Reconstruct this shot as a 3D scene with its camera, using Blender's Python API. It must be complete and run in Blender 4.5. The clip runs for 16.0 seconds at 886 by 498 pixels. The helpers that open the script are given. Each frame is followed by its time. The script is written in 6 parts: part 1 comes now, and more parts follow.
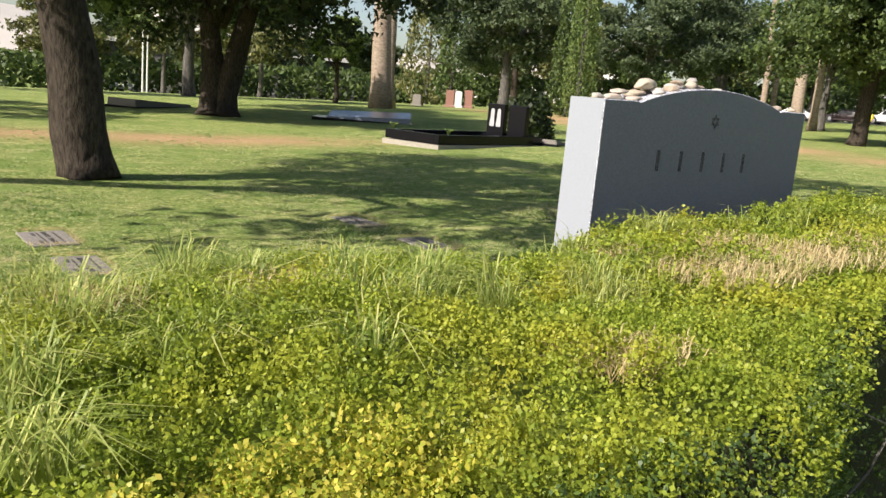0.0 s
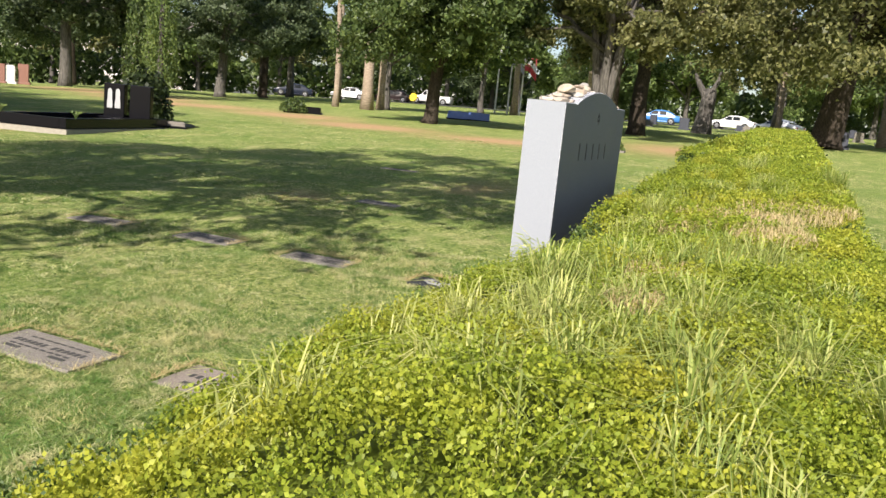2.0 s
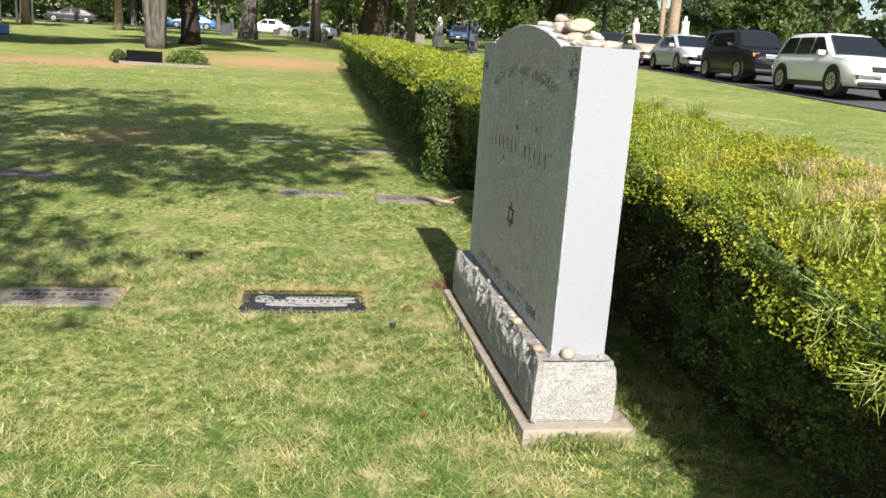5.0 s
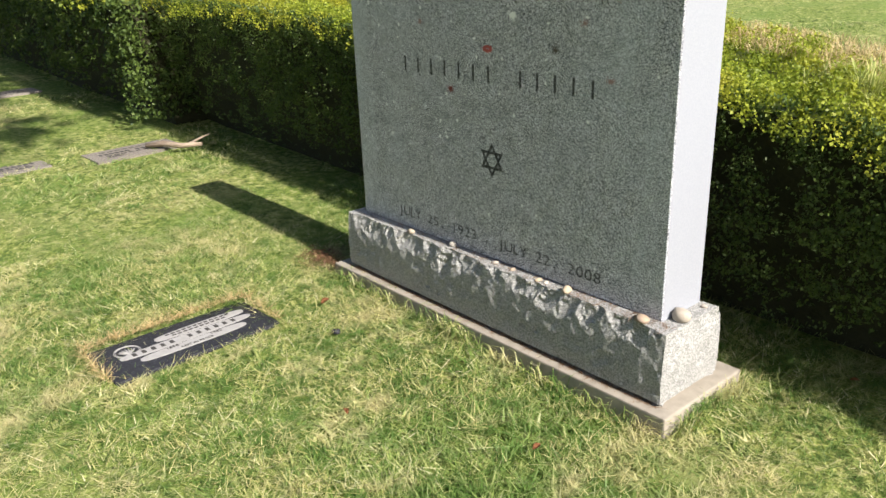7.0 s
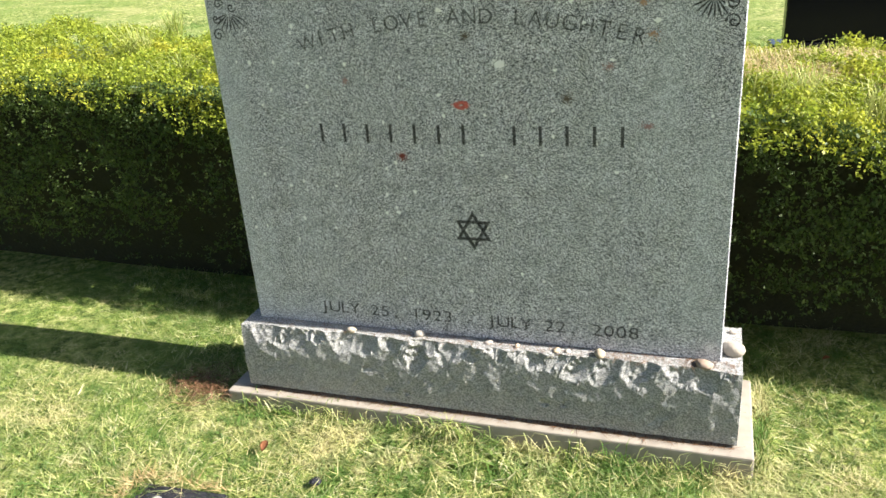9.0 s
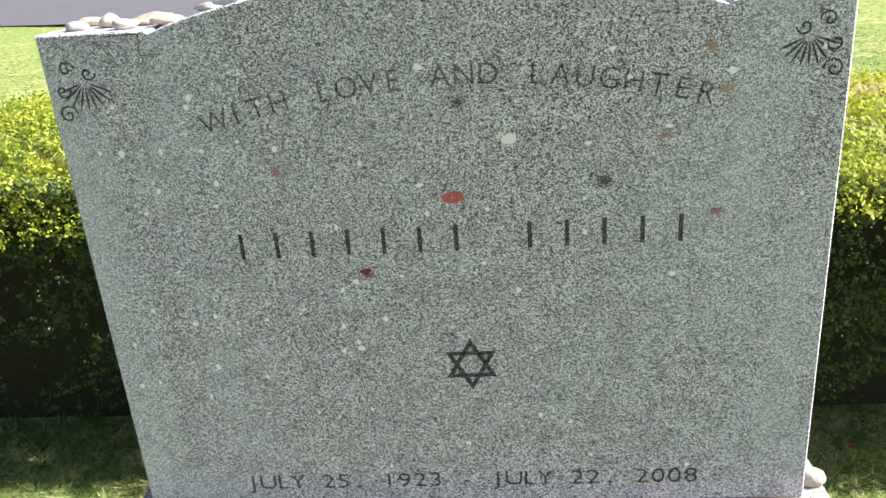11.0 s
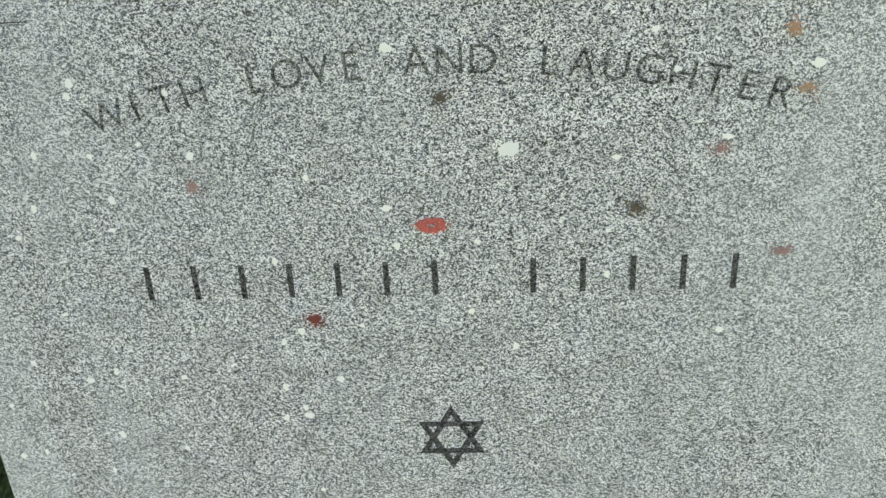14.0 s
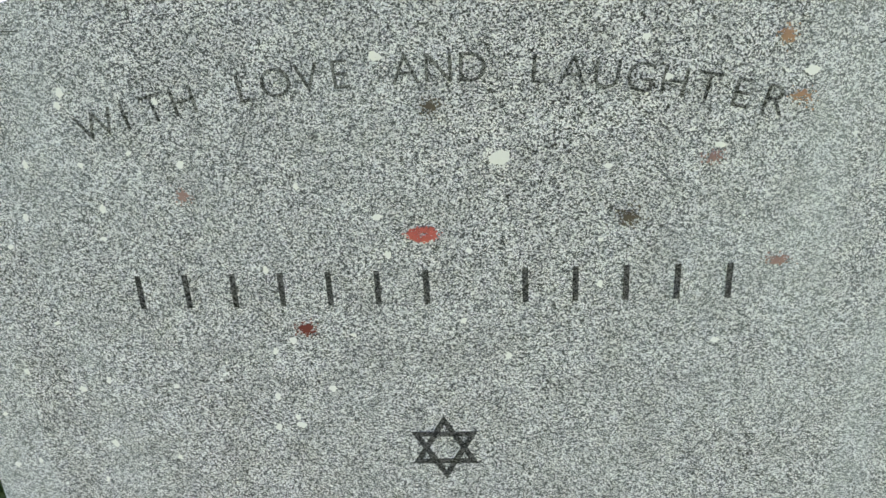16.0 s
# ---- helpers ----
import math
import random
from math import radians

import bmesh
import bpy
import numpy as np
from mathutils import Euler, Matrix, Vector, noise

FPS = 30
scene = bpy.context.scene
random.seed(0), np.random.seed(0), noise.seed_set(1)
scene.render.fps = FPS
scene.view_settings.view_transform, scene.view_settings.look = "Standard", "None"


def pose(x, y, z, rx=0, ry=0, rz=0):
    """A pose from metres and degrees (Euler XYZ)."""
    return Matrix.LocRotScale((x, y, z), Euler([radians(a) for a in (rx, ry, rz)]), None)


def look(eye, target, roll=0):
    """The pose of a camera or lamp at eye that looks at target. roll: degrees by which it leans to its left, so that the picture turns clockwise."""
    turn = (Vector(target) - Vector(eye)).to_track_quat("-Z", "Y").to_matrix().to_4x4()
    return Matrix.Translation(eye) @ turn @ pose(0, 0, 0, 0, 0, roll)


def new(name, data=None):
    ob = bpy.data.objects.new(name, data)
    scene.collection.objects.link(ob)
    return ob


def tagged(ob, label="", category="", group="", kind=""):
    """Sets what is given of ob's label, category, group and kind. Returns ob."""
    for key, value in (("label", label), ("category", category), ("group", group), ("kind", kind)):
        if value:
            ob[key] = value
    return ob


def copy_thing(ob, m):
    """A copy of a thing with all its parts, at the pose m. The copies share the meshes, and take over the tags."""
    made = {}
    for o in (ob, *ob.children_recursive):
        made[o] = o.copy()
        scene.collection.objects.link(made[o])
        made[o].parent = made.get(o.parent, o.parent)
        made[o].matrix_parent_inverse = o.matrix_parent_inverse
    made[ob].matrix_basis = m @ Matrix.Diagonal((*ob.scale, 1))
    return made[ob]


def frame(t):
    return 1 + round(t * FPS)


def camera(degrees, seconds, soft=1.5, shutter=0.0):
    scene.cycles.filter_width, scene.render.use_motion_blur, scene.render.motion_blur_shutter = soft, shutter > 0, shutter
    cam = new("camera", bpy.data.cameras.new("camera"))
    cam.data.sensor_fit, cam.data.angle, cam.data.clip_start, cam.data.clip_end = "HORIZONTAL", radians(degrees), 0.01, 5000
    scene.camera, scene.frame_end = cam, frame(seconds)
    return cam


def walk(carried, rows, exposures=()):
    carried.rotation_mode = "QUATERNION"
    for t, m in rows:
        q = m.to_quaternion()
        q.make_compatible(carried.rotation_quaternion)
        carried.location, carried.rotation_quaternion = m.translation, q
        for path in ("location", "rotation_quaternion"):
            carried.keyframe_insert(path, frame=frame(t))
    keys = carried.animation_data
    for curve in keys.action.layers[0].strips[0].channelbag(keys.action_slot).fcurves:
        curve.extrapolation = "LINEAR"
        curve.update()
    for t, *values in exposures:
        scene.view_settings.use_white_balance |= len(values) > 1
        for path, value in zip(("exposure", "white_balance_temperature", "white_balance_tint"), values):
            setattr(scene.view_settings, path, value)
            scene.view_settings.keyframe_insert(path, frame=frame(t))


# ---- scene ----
cam = camera(57.9, 16.0)
PATH = [
    (0, (2.424, 2.472, 1.344), (1.255, 0.895, 0.961), 5.1),
    (0.5, (2.805, 2.259, 1.336), (1.357, 0.921, 1.001), 6.4),
    (1, (3.251, 1.952, 1.338), (1.665, 0.774, 1.027), 6.4),
    (1.5, (3.708, 1.655, 1.304), (1.993, 0.678, 0.98), 5.9),
    (2, (3.807, 1.216, 1.272), (1.986, 0.46, 0.936), 5.7),
    (2.5, (3.671, 0.762, 1.262), (1.761, 0.265, 0.934), 6.1),
    (3, (3.611, 0.388, 1.282), (1.665, 0.064, 0.952), 4.0),
    (3.5, (3.537, -0.022, 1.295), (1.572, -0.208, 0.977), 3.4),
    (4, (3.284, -0.37, 1.298), (1.311, -0.413, 0.971), 3.1),
    (4.5, (2.869, -0.615, 1.34), (0.913, -0.537, 0.931), 3.4),
    (5, (2.535, -0.87, 1.317), (0.622, -0.522, 0.849), 3.8),
    (5.2, (2.385, -0.984, 1.343), (0.495, -0.526, 0.875), 3.5),
    (7.3, (1.024, -1.92, 1.417), (-0.279, -0.616, 0.641), -2.6),
    (7.5, (0.92, -1.976, 1.439), (-0.299, -0.607, 0.639), -3.0),
    (8, (0.563, -2.042, 1.499), (-0.456, -0.523, 0.691), -5.5),
    (8.5, (0.231, -2.024, 1.544), (-0.635, -0.397, 0.769), -6.2),
    (9, (-0.063, -2.051, 1.548), (-0.683, -0.32, 0.762), -4.4),
    (9.5, (-0.293, -1.926, 1.52), (-0.765, -0.155, 0.72), -4.6),
    (10, (-0.443, -1.783, 1.539), (-0.782, 0.037, 0.783), -4.8),
    (10.2, (-0.504, -1.723, 1.551), (-0.788, 0.115, 0.817), -5.0),
    (12.3, (-0.629, -1.146, 1.475), (-0.745, 0.705, 0.726), -3.5),
    (12.5, (-0.625, -1.128, 1.476), (-0.74, 0.719, 0.717), -3.2),
    (13, (-0.625, -1.09, 1.475), (-0.755, 0.754, 0.713), -3.4),
    (13.5, (-0.63, -1.07, 1.473), (-0.76, 0.768, 0.695), -3.3),
    (14, (-0.626, -1.061, 1.468), (-0.752, 0.772, 0.678), -3.0),
    (14.5, (-0.615, -1.056, 1.466), (-0.746, 0.775, 0.674), -3.0),
    (15, (-0.605, -1.05, 1.468), (-0.743, 0.783, 0.679), -3.2),
    (15.5, (-0.605, -1.051, 1.469), (-0.749, 0.786, 0.69), -3.2),
    (16, (-0.597, -1.05, 1.468), (-0.752, 0.787, 0.692), -3.3),
]
walk(cam, [(t, look(eye, target, roll)) for t, eye, target, roll in PATH], [(0, 0.95, 6600, 13), (3, 0.96, 6600, 13), (4.5, 1.05, 6600, 13), (7.5, 1.22, 6550, 13), (8.5, 1.5, 6500, 12), (9.5, 1.85, 6450, 12), (12.3, 2.02, 6230, 23), (13, 2.05, 6230, 23), (14, 2.5, 6230, 23), (15, 2.5, 6230, 23), (16, 2.42, 6230, 23)])

# ---- world, sun, exposure ----
SUN_EL, SUN_AZ = radians(37.5), radians(1.6)
to_sun = Vector((math.cos(SUN_EL) * math.cos(SUN_AZ), math.cos(SUN_EL) * math.sin(SUN_AZ), math.sin(SUN_EL)))
world = bpy.data.worlds.new("sky")
scene.world = world
world.use_nodes = True
wn = world.node_tree.nodes
sky = wn.new("ShaderNodeTexSky")
sky.sky_type = "NISHITA"
sky.sun_disc = False
sky.sun_elevation = SUN_EL
sky.sun_rotation = radians(90) - SUN_AZ
sky.air_density, sky.dust_density, sky.ozone_density = 1.0, 1.5, 1.0
world.node_tree.links.new(sky.outputs[0], wn["Background"].inputs["Color"])
wn["Background"].inputs["Strength"].default_value = 0.075
sun = new("sun", bpy.data.lights.new("sun", "SUN"))
sun.data.energy, sun.data.angle, sun.data.color = 4.3, radians(0.53), (1.0, 0.94, 0.85)
sun.matrix_world = look(to_sun * 60, (0, 0, 0))

# ---- materials ----


class Mat:
    """A small wrapper for a node material."""

    def __init__(self, name, rough=0.7, metal=0.0, spec=0.5):
        self.m = bpy.data.materials.new(name)
        self.m.use_nodes = True
        self.t = self.m.node_tree
        self.b = self.t.nodes["Principled BSDF"]
        self.b.inputs["Roughness"].default_value = rough
        self.b.inputs["Metallic"].default_value = metal
        self.b.inputs["Specular IOR Level"].default_value = spec
        self.co = self.t.nodes.new("ShaderNodeTexCoord")

    def node(self, kind, **kw):
        n = self.t.nodes.new(kind)
        for k, v in kw.items():
            if k in n.inputs:
                n.inputs[k].default_value = v
        return n

    def link(self, a, b):
        self.t.links.new(a, b)
        return self

    def noise(self, scale, detail=4.0, rough=0.55, space="Object", stretch=None):
        n = self.node("ShaderNodeTexNoise", Scale=scale, Detail=detail, Roughness=rough)
        src = self.co.outputs[space]
        if stretch:
            mp = self.node("ShaderNodeMapping")
            mp.inputs["Scale"].default_value = stretch
            self.link(src, mp.inputs[0])
            src = mp.outputs[0]
        self.link(src, n.inputs["Vector"])
        return n.outputs["Fac"]

    def ramp(self, fac, *stops):
        r = self.node("ShaderNodeValToRGB")
        e = r.color_ramp.elements
        while len(e) < len(stops):
            e.new(0.5)
        for k, (p, c) in enumerate(stops):
            e[k].position, e[k].color = p, (*c, 1) if len(c) == 3 else c
        self.link(fac, r.inputs[0])
        return r.outputs[0]

    def mix(self, fac, a, b, blend="MIX"):
        n = self.node("ShaderNodeMix")
        n.data_type, n.blend_type = "RGBA", blend
        for v, s in ((fac, 0), (a, 6), (b, 7)):
            if hasattr(v, "links"):
                self.link(v, n.inputs[s])
            elif s == 0:
                n.inputs[0].default_value = v
            else:
                n.inputs[s].default_value = (*v, 1)
        return n.outputs[2]

    def attr(self, name):
        n = self.node("ShaderNodeAttribute")
        n.attribute_name = name
        return n.outputs["Fac"]

    def color(self, c):
        if hasattr(c, "links"):
            self.link(c, self.b.inputs["Base Color"])
        else:
            self.b.inputs["Base Color"].default_value = (*c, 1)
        return self

    def bump(self, h, strength=0.3, dist=0.01):
        n = self.node("ShaderNodeBump", Strength=strength, Distance=dist)
        self.link(h, n.inputs["Height"])
        self.link(n.outputs[0], self.b.inputs["Normal"])
        return self

    def rough(self, fac, lo, hi):
        n = self.node("ShaderNodeMapRange")
        n.inputs["To Min"].default_value, n.inputs["To Max"].default_value = lo, hi
        self.link(fac, n.inputs[0])
        self.link(n.outputs[0], self.b.inputs["Roughness"])
        return self


def bw(v):
    return (v, v, v)


def leaf_mat(name, dark, light, young, translucent=0.35, patch=0.9, tint=None):
    m = Mat(name, 0.5, 0, 0.35)
    g = m.node("ShaderNodeNewGeometry")
    c = m.ramp(g.outputs["Random Per Island"], (0.0, dark), (0.55, light), (1.0, young))
    big = m.noise(patch, 4, 0.65)
    c = m.mix(m.ramp(big, (0.4, bw(0)), (0.7, bw(0.6))) if tint is None else m.ramp(big, (0.46, bw(0)), (0.66, bw(0.6))), c, tint or young)
    if tint is not None:
        c = m.mix(m.ramp(m.noise(9.0, 4, 0.65), (0.38, bw(0.5)), (0.52, bw(0))), c, tuple(0.9 * v for v in dark))
    m.color(c)
    tr = m.node("ShaderNodeBsdfTranslucent")
    m.link(c, tr.inputs[0])
    mx = m.node("ShaderNodeMixShader")
    mx.inputs[0].default_value = translucent
    m.link(m.b.outputs[0], mx.inputs[1]).link(tr.outputs[0], mx.inputs[2])
    m.link(mx.outputs[0], m.t.nodes["Material Output"].inputs[0])
    return m.m


def granite(name, dark, mid, light, scale=170.0, rough=0.55, bump=0.12, spec=0.35):
    """Speckled stone: grains of their own shade, gathered in clouds, with pale streaks."""
    m = Mat(name, rough, 0, spec)
    v = m.node("ShaderNodeTexVoronoi", Scale=scale, Randomness=1.0)
    warp = m.node("ShaderNodeTexNoise", Scale=scale * 1.3, Detail=2.0)
    m.link(m.co.outputs["Object"], warp.inputs["Vector"])
    ad = m.node("ShaderNodeMix")
    ad.data_type, ad.blend_type = "RGBA", "LINEAR_LIGHT"
    ad.inputs[0].default_value = 0.6 / scale
    m.link(m.co.outputs["Object"], ad.inputs[6]).link(warp.outputs["Color"], ad.inputs[7])
    m.link(ad.outputs[2], v.inputs["Vector"])
    bwn = m.node("ShaderNodeSeparateColor")
    m.link(v.outputs["Color"], bwn.inputs[0])
    f = m.noise(scale * 0.5, 3, 0.7)
    fine = m.noise(scale * 1.5, 3, 0.7, stretch=(0.7, 1, 1.2))
    g = m.mix(0.36, bwn.outputs[0], m.ramp(f, (0.36, bw(0)), (0.64, bw(1))))
    g = m.mix(0.36, g, m.ramp(fine, (0.36, bw(0)), (0.64, bw(1))))
    c = m.ramp(g, (0.39, dark), (0.475, mid), (0.525, mid), (0.61, light))
    st = m.noise(2.3, 5, 0.6)
    c = m.mix(m.ramp(st, (0.42, bw(0)), (0.75, bw(0.3))), c, light)
    dr = m.noise(9, 4, 0.6, stretch=(1, 1, 0.12))
    c = m.mix(m.ramp(dr, (0.5, bw(0)), (0.8, bw(0.25))), c, mid)
    m.color(c).bump(g, bump, 0.002).rough(st, rough - 0.1, rough + 0.15)
    return m.m


def salt_and_pepper(name):
    """Sawn grey granite: crisp black, grey and white grains in darker and lighter clouds, with a pale film near the ends."""
    m = Mat(name, 0.5, 0, 0.4)

    def grains(scale, seed):
        v = m.node("ShaderNodeTexVoronoi", Scale=scale, Randomness=1.0)
        mp = m.node("ShaderNodeMapping")
        mp.inputs["Scale"].default_value = (0.86, 1, 1)
        mp.inputs["Rotation"].default_value = (0, radians(-9), 0)
        mp.inputs["Location"].default_value = (seed, seed, seed)
        m.link(m.co.outputs["Object"], mp.inputs[0]).link(mp.outputs[0], v.inputs["Vector"])
        sp = m.node("ShaderNodeSeparateColor")
        m.link(v.outputs["Color"], sp.inputs[0])
        return sp.outputs[0]

    g = m.mix(0.36, grains(690, 0.0), grains(380, 3.7))
    g = m.mix(0.2, g, m.ramp(m.noise(150, 3, 0.7, stretch=(0.85, 1, 1)), (0.3, bw(0)), (0.7, bw(1))))
    c = m.ramp(g, (0.27, (0.008, 0.008, 0.009)), (0.38, (0.085, 0.086, 0.1)), (0.48, (0.33, 0.336, 0.388)), (0.58, (0.67, 0.675, 0.765)), (0.69, (0.97, 0.965, 0.99)))
    cloud, fog = m.noise(2.1, 5, 0.6), m.noise(17, 4, 0.65)
    c = m.mix(m.ramp(cloud, (0.42, bw(0)), (0.72, bw(0.24))), c, (0.47, 0.515, 0.55))
    c = m.mix(m.ramp(fog, (0.4, bw(0.2)), (0.56, bw(0))), c, (0.1, 0.1, 0.105))
    sx = m.node("ShaderNodeSeparateXYZ")
    m.link(m.co.outputs["Object"], sx.inputs[0])
    ab = m.node("ShaderNodeMath")
    ab.operation = "ADD"
    ab.inputs[1].default_value = 0.732
    ab2 = m.node("ShaderNodeMath")
    ab2.operation = "ABSOLUTE"
    m.link(sx.outputs[0], ab.inputs[0]).link(ab.outputs[0], ab2.inputs[0])
    film = m.mix(1.0, m.ramp(ab2.outputs[0], (0.34, bw(0)), (0.62, bw(1))), m.ramp(m.noise(5, 5, 0.65, stretch=(1, 1, 0.25)), (0.4, bw(0.0)), (0.66, bw(0.5))), "MULTIPLY")
    c = m.mix(film, c, (0.59, 0.64, 0.69))
    m.color(c).bump(g, 0.1, 0.0015).rough(cloud, 0.42, 0.62)
    return m.m


def plain(name, c, rough=0.5, metal=0.0, vary=0.25, scale=30.0, bump=0.0, coat=0.0):
    m = Mat(name, rough, metal)
    f = m.noise(scale, 4)
    m.color(m.mix(m.ramp(f, (0.3, bw(0)), (0.75, bw(vary))), c, tuple(v * 0.55 for v in c)))
    if bump:
        m.bump(f, bump, 0.005)
    m.b.inputs["Coat Weight"].default_value = coat
    return m.m


def bark(name, dark, light, stretch=0.18, scale=14.0):
    m = Mat(name, 0.9, 0, 0.2)
    f = m.noise(scale, 6, 0.65, stretch=(1, 1, stretch))
    p = m.noise(1.7, 3)
    c = m.ramp(f, (0.32, dark), (0.66, light))
    m.color(m.mix(m.ramp(p, (0.4, bw(0)), (0.7, bw(0.4))), c, dark)).bump(f, 0.9, 0.04)
    return m.m


def lawn_mat():
    m = Mat("lawn", 0.9, 0, 0.15)
    n1, n2, n3 = m.noise(0.45, 4), m.noise(6.0, 5, 0.7), m.noise(70.0, 4, 0.75)
    c = m.ramp(n3, (0.3, (0.03, 0.055, 0.015)), (0.5, (0.22, 0.29, 0.06)), (0.72, (0.62, 0.62, 0.22)))
    c = m.mix(m.ramp(n2, (0.45, bw(0)), (0.65, bw(0.7))), c, (0.46, 0.44, 0.2))
    c = m.mix(m.ramp(n1, (0.42, bw(0)), (0.6, bw(0.6))), c, (0.18, 0.26, 0.05))
    n6 = m.noise(22.0, 4, 0.7)
    c = m.mix(m.ramp(n6, (0.38, bw(0.9)), (0.52, bw(0))), c, (0.055, 0.1, 0.02))
    c = m.mix(m.ramp(n6, (0.55, bw(0)), (0.66, bw(0.7))), c, (0.62, 0.57, 0.29))
    n4, n5 = m.noise(1.3, 5, 0.65), m.noise(0.8, 5, 0.7, stretch=(1, 2.2, 1))
    c = m.mix(m.ramp(n4, (0.46, bw(0)), (0.6, bw(0.6))), c, (0.15, 0.235, 0.05))
    c = m.mix(m.ramp(n5, (0.55, bw(0)), (0.68, bw(0.55))), c, (0.52, 0.47, 0.22))
    d = m.attr("dry")
    dirt = m.ramp(n3, (0.3, (0.33, 0.2, 0.1)), (0.7, (0.58, 0.37, 0.21)))
    c = m.mix(d, c, dirt)
    m.color(c).bump(m.mix(0.5, n3, n6), 0.9, 0.05)
    return m.m


M_LAWN = lawn_mat()
M_GRANITE = salt_and_pepper("grey_granite")
# Darker, bluer copy for the back: shade and sky sheen painted into the granite.
M_GRANITE_BACK = granite("shaded_back_granite", (0.13, 0.14, 0.165), (0.155, 0.166, 0.195), (0.185, 0.197, 0.228), 300, 0.5, 0.06)
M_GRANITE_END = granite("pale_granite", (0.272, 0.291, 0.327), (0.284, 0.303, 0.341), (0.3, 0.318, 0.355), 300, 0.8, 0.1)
M_ROCK = granite("rock_granite", (0.15, 0.155, 0.15), (0.3, 0.303, 0.296), (0.46, 0.462, 0.45), 360, 0.85, 0.6)
# Dark letter colours paint in the shade of the carving; nothing is cut in.
M_CARVED = granite("carved_letter", (0.012, 0.012, 0.013), (0.05, 0.05, 0.053), (0.16, 0.16, 0.165), 450, 0.9, 0.3, 0.1)
M_CARVED_FAINT = granite("faint_letter", (0.015, 0.015, 0.016), (0.085, 0.087, 0.09), (0.3, 0.305, 0.31), 480, 0.9, 0.3, 0.1)
M_CONCRETE = plain("concrete", (0.36, 0.325, 0.27), 0.9, 0, 0.55, 25, 0.4)
M_BLACK = plain("black_granite", (0.008, 0.008, 0.01), 0.16, 0, 0.3, 60)
M_BLACK.node_tree.nodes["Principled BSDF"].inputs["Specular IOR Level"].default_value = 0.12
M_SLAB = granite("marker_granite", (0.14, 0.127, 0.11), (0.21, 0.19, 0.165), (0.28, 0.255, 0.225), 300, 0.9, 0.3, 0.1)
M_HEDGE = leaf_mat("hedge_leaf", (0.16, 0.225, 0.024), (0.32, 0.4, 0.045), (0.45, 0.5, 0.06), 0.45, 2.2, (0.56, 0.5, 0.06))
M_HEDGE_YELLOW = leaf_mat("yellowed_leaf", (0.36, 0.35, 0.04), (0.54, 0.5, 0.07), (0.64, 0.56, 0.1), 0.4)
# Side leaves: the shade of the hedge face is painted in as darker green.
M_HEDGE_SHADED = leaf_mat("shaded_hedge_leaf", (0.025, 0.05, 0.014), (0.06, 0.105, 0.026), (0.12, 0.175, 0.035), 0.25)
# Core colours are dark to paint in the shade between the leaves.
M_CORE = plain("shaded_core", (0.034, 0.036, 0.013), 1.0, 0, 0.95, 70, 1.0)
M_CORE_TOP = leaf_mat("shaded_inner_leaf", (0.07, 0.1, 0.014), (0.13, 0.17, 0.022), (0.2, 0.23, 0.03), 0.1, 60.0)


def grass_mat():
    m = Mat("grass_blade", 0.55, 0, 0.3)
    g = m.node("ShaderNodeNewGeometry")
    c = m.ramp(g.outputs["Random Per Island"], (0.0, (0.04, 0.085, 0.02)), (0.3, (0.16, 0.26, 0.06)), (0.62, (0.42, 0.5, 0.15)), (0.85, (0.66, 0.62, 0.3)), (1.0, (0.88, 0.82, 0.56)))
    tan, deep = m.noise(4.2, 5, 0.7), m.noise(11.0, 4, 0.65)
    c = m.mix(m.ramp(deep, (0.4, bw(0.85)), (0.52, bw(0))), c, (0.09, 0.19, 0.035))
    wide, worn = m.noise(0.9, 4, 0.6), m.noise(1.9, 5, 0.65)
    c = m.mix(m.ramp(wide, (0.45, bw(0)), (0.6, bw(0.6))), c, (0.15, 0.27, 0.06))
    c = m.mix(m.ramp(worn, (0.57, bw(0)), (0.68, bw(0.6))), c, (0.66, 0.56, 0.32))
    c = m.mix(m.ramp(tan, (0.52, bw(0)), (0.66, bw(0.8))), c, (0.68, 0.61, 0.34))
    m.color(c)
    tr = m.node("ShaderNodeBsdfTranslucent")
    m.link(c, tr.inputs[0])
    mx = m.node("ShaderNodeMixShader")
    mx.inputs[0].default_value = 0.35
    m.link(m.b.outputs[0], mx.inputs[1]).link(tr.outputs[0], mx.inputs[2])
    m.link(mx.outputs[0], m.t.nodes["Material Output"].inputs[0])
    return m.m


M_GRASS = grass_mat()
M_WEED = leaf_mat("weed_blade", (0.13, 0.21, 0.035), (0.33, 0.42, 0.085), (0.62, 0.6, 0.22), 0.4)
M_STRAW = leaf_mat("dry_straw", (0.32, 0.23, 0.1), (0.54, 0.42, 0.2), (0.68, 0.56, 0.31), 0.3)
M_LEAF = leaf_mat("broad_leaf", (0.022, 0.04, 0.013), (0.07, 0.115, 0.034), (0.155, 0.205, 0.056), 0.38)
M_LEAF_DARK = leaf_mat("dark_leaf", (0.008, 0.014, 0.006), (0.025, 0.042, 0.014), (0.06, 0.085, 0.024), 0.3)
M_LEAF_GREY = leaf_mat("grey_leaf", (0.028, 0.045, 0.022), (0.075, 0.11, 0.05), (0.145, 0.185, 0.083), 0.35)
M_LEAF_PINE = leaf_mat("needle_leaf", (0.036, 0.048, 0.016), (0.128, 0.143, 0.047), (0.27, 0.26, 0.1), 0.35)
M_LEAF_LIGHT = leaf_mat("light_leaf", (0.045, 0.08, 0.024), (0.12, 0.185, 0.048), (0.22, 0.28, 0.075), 0.38)
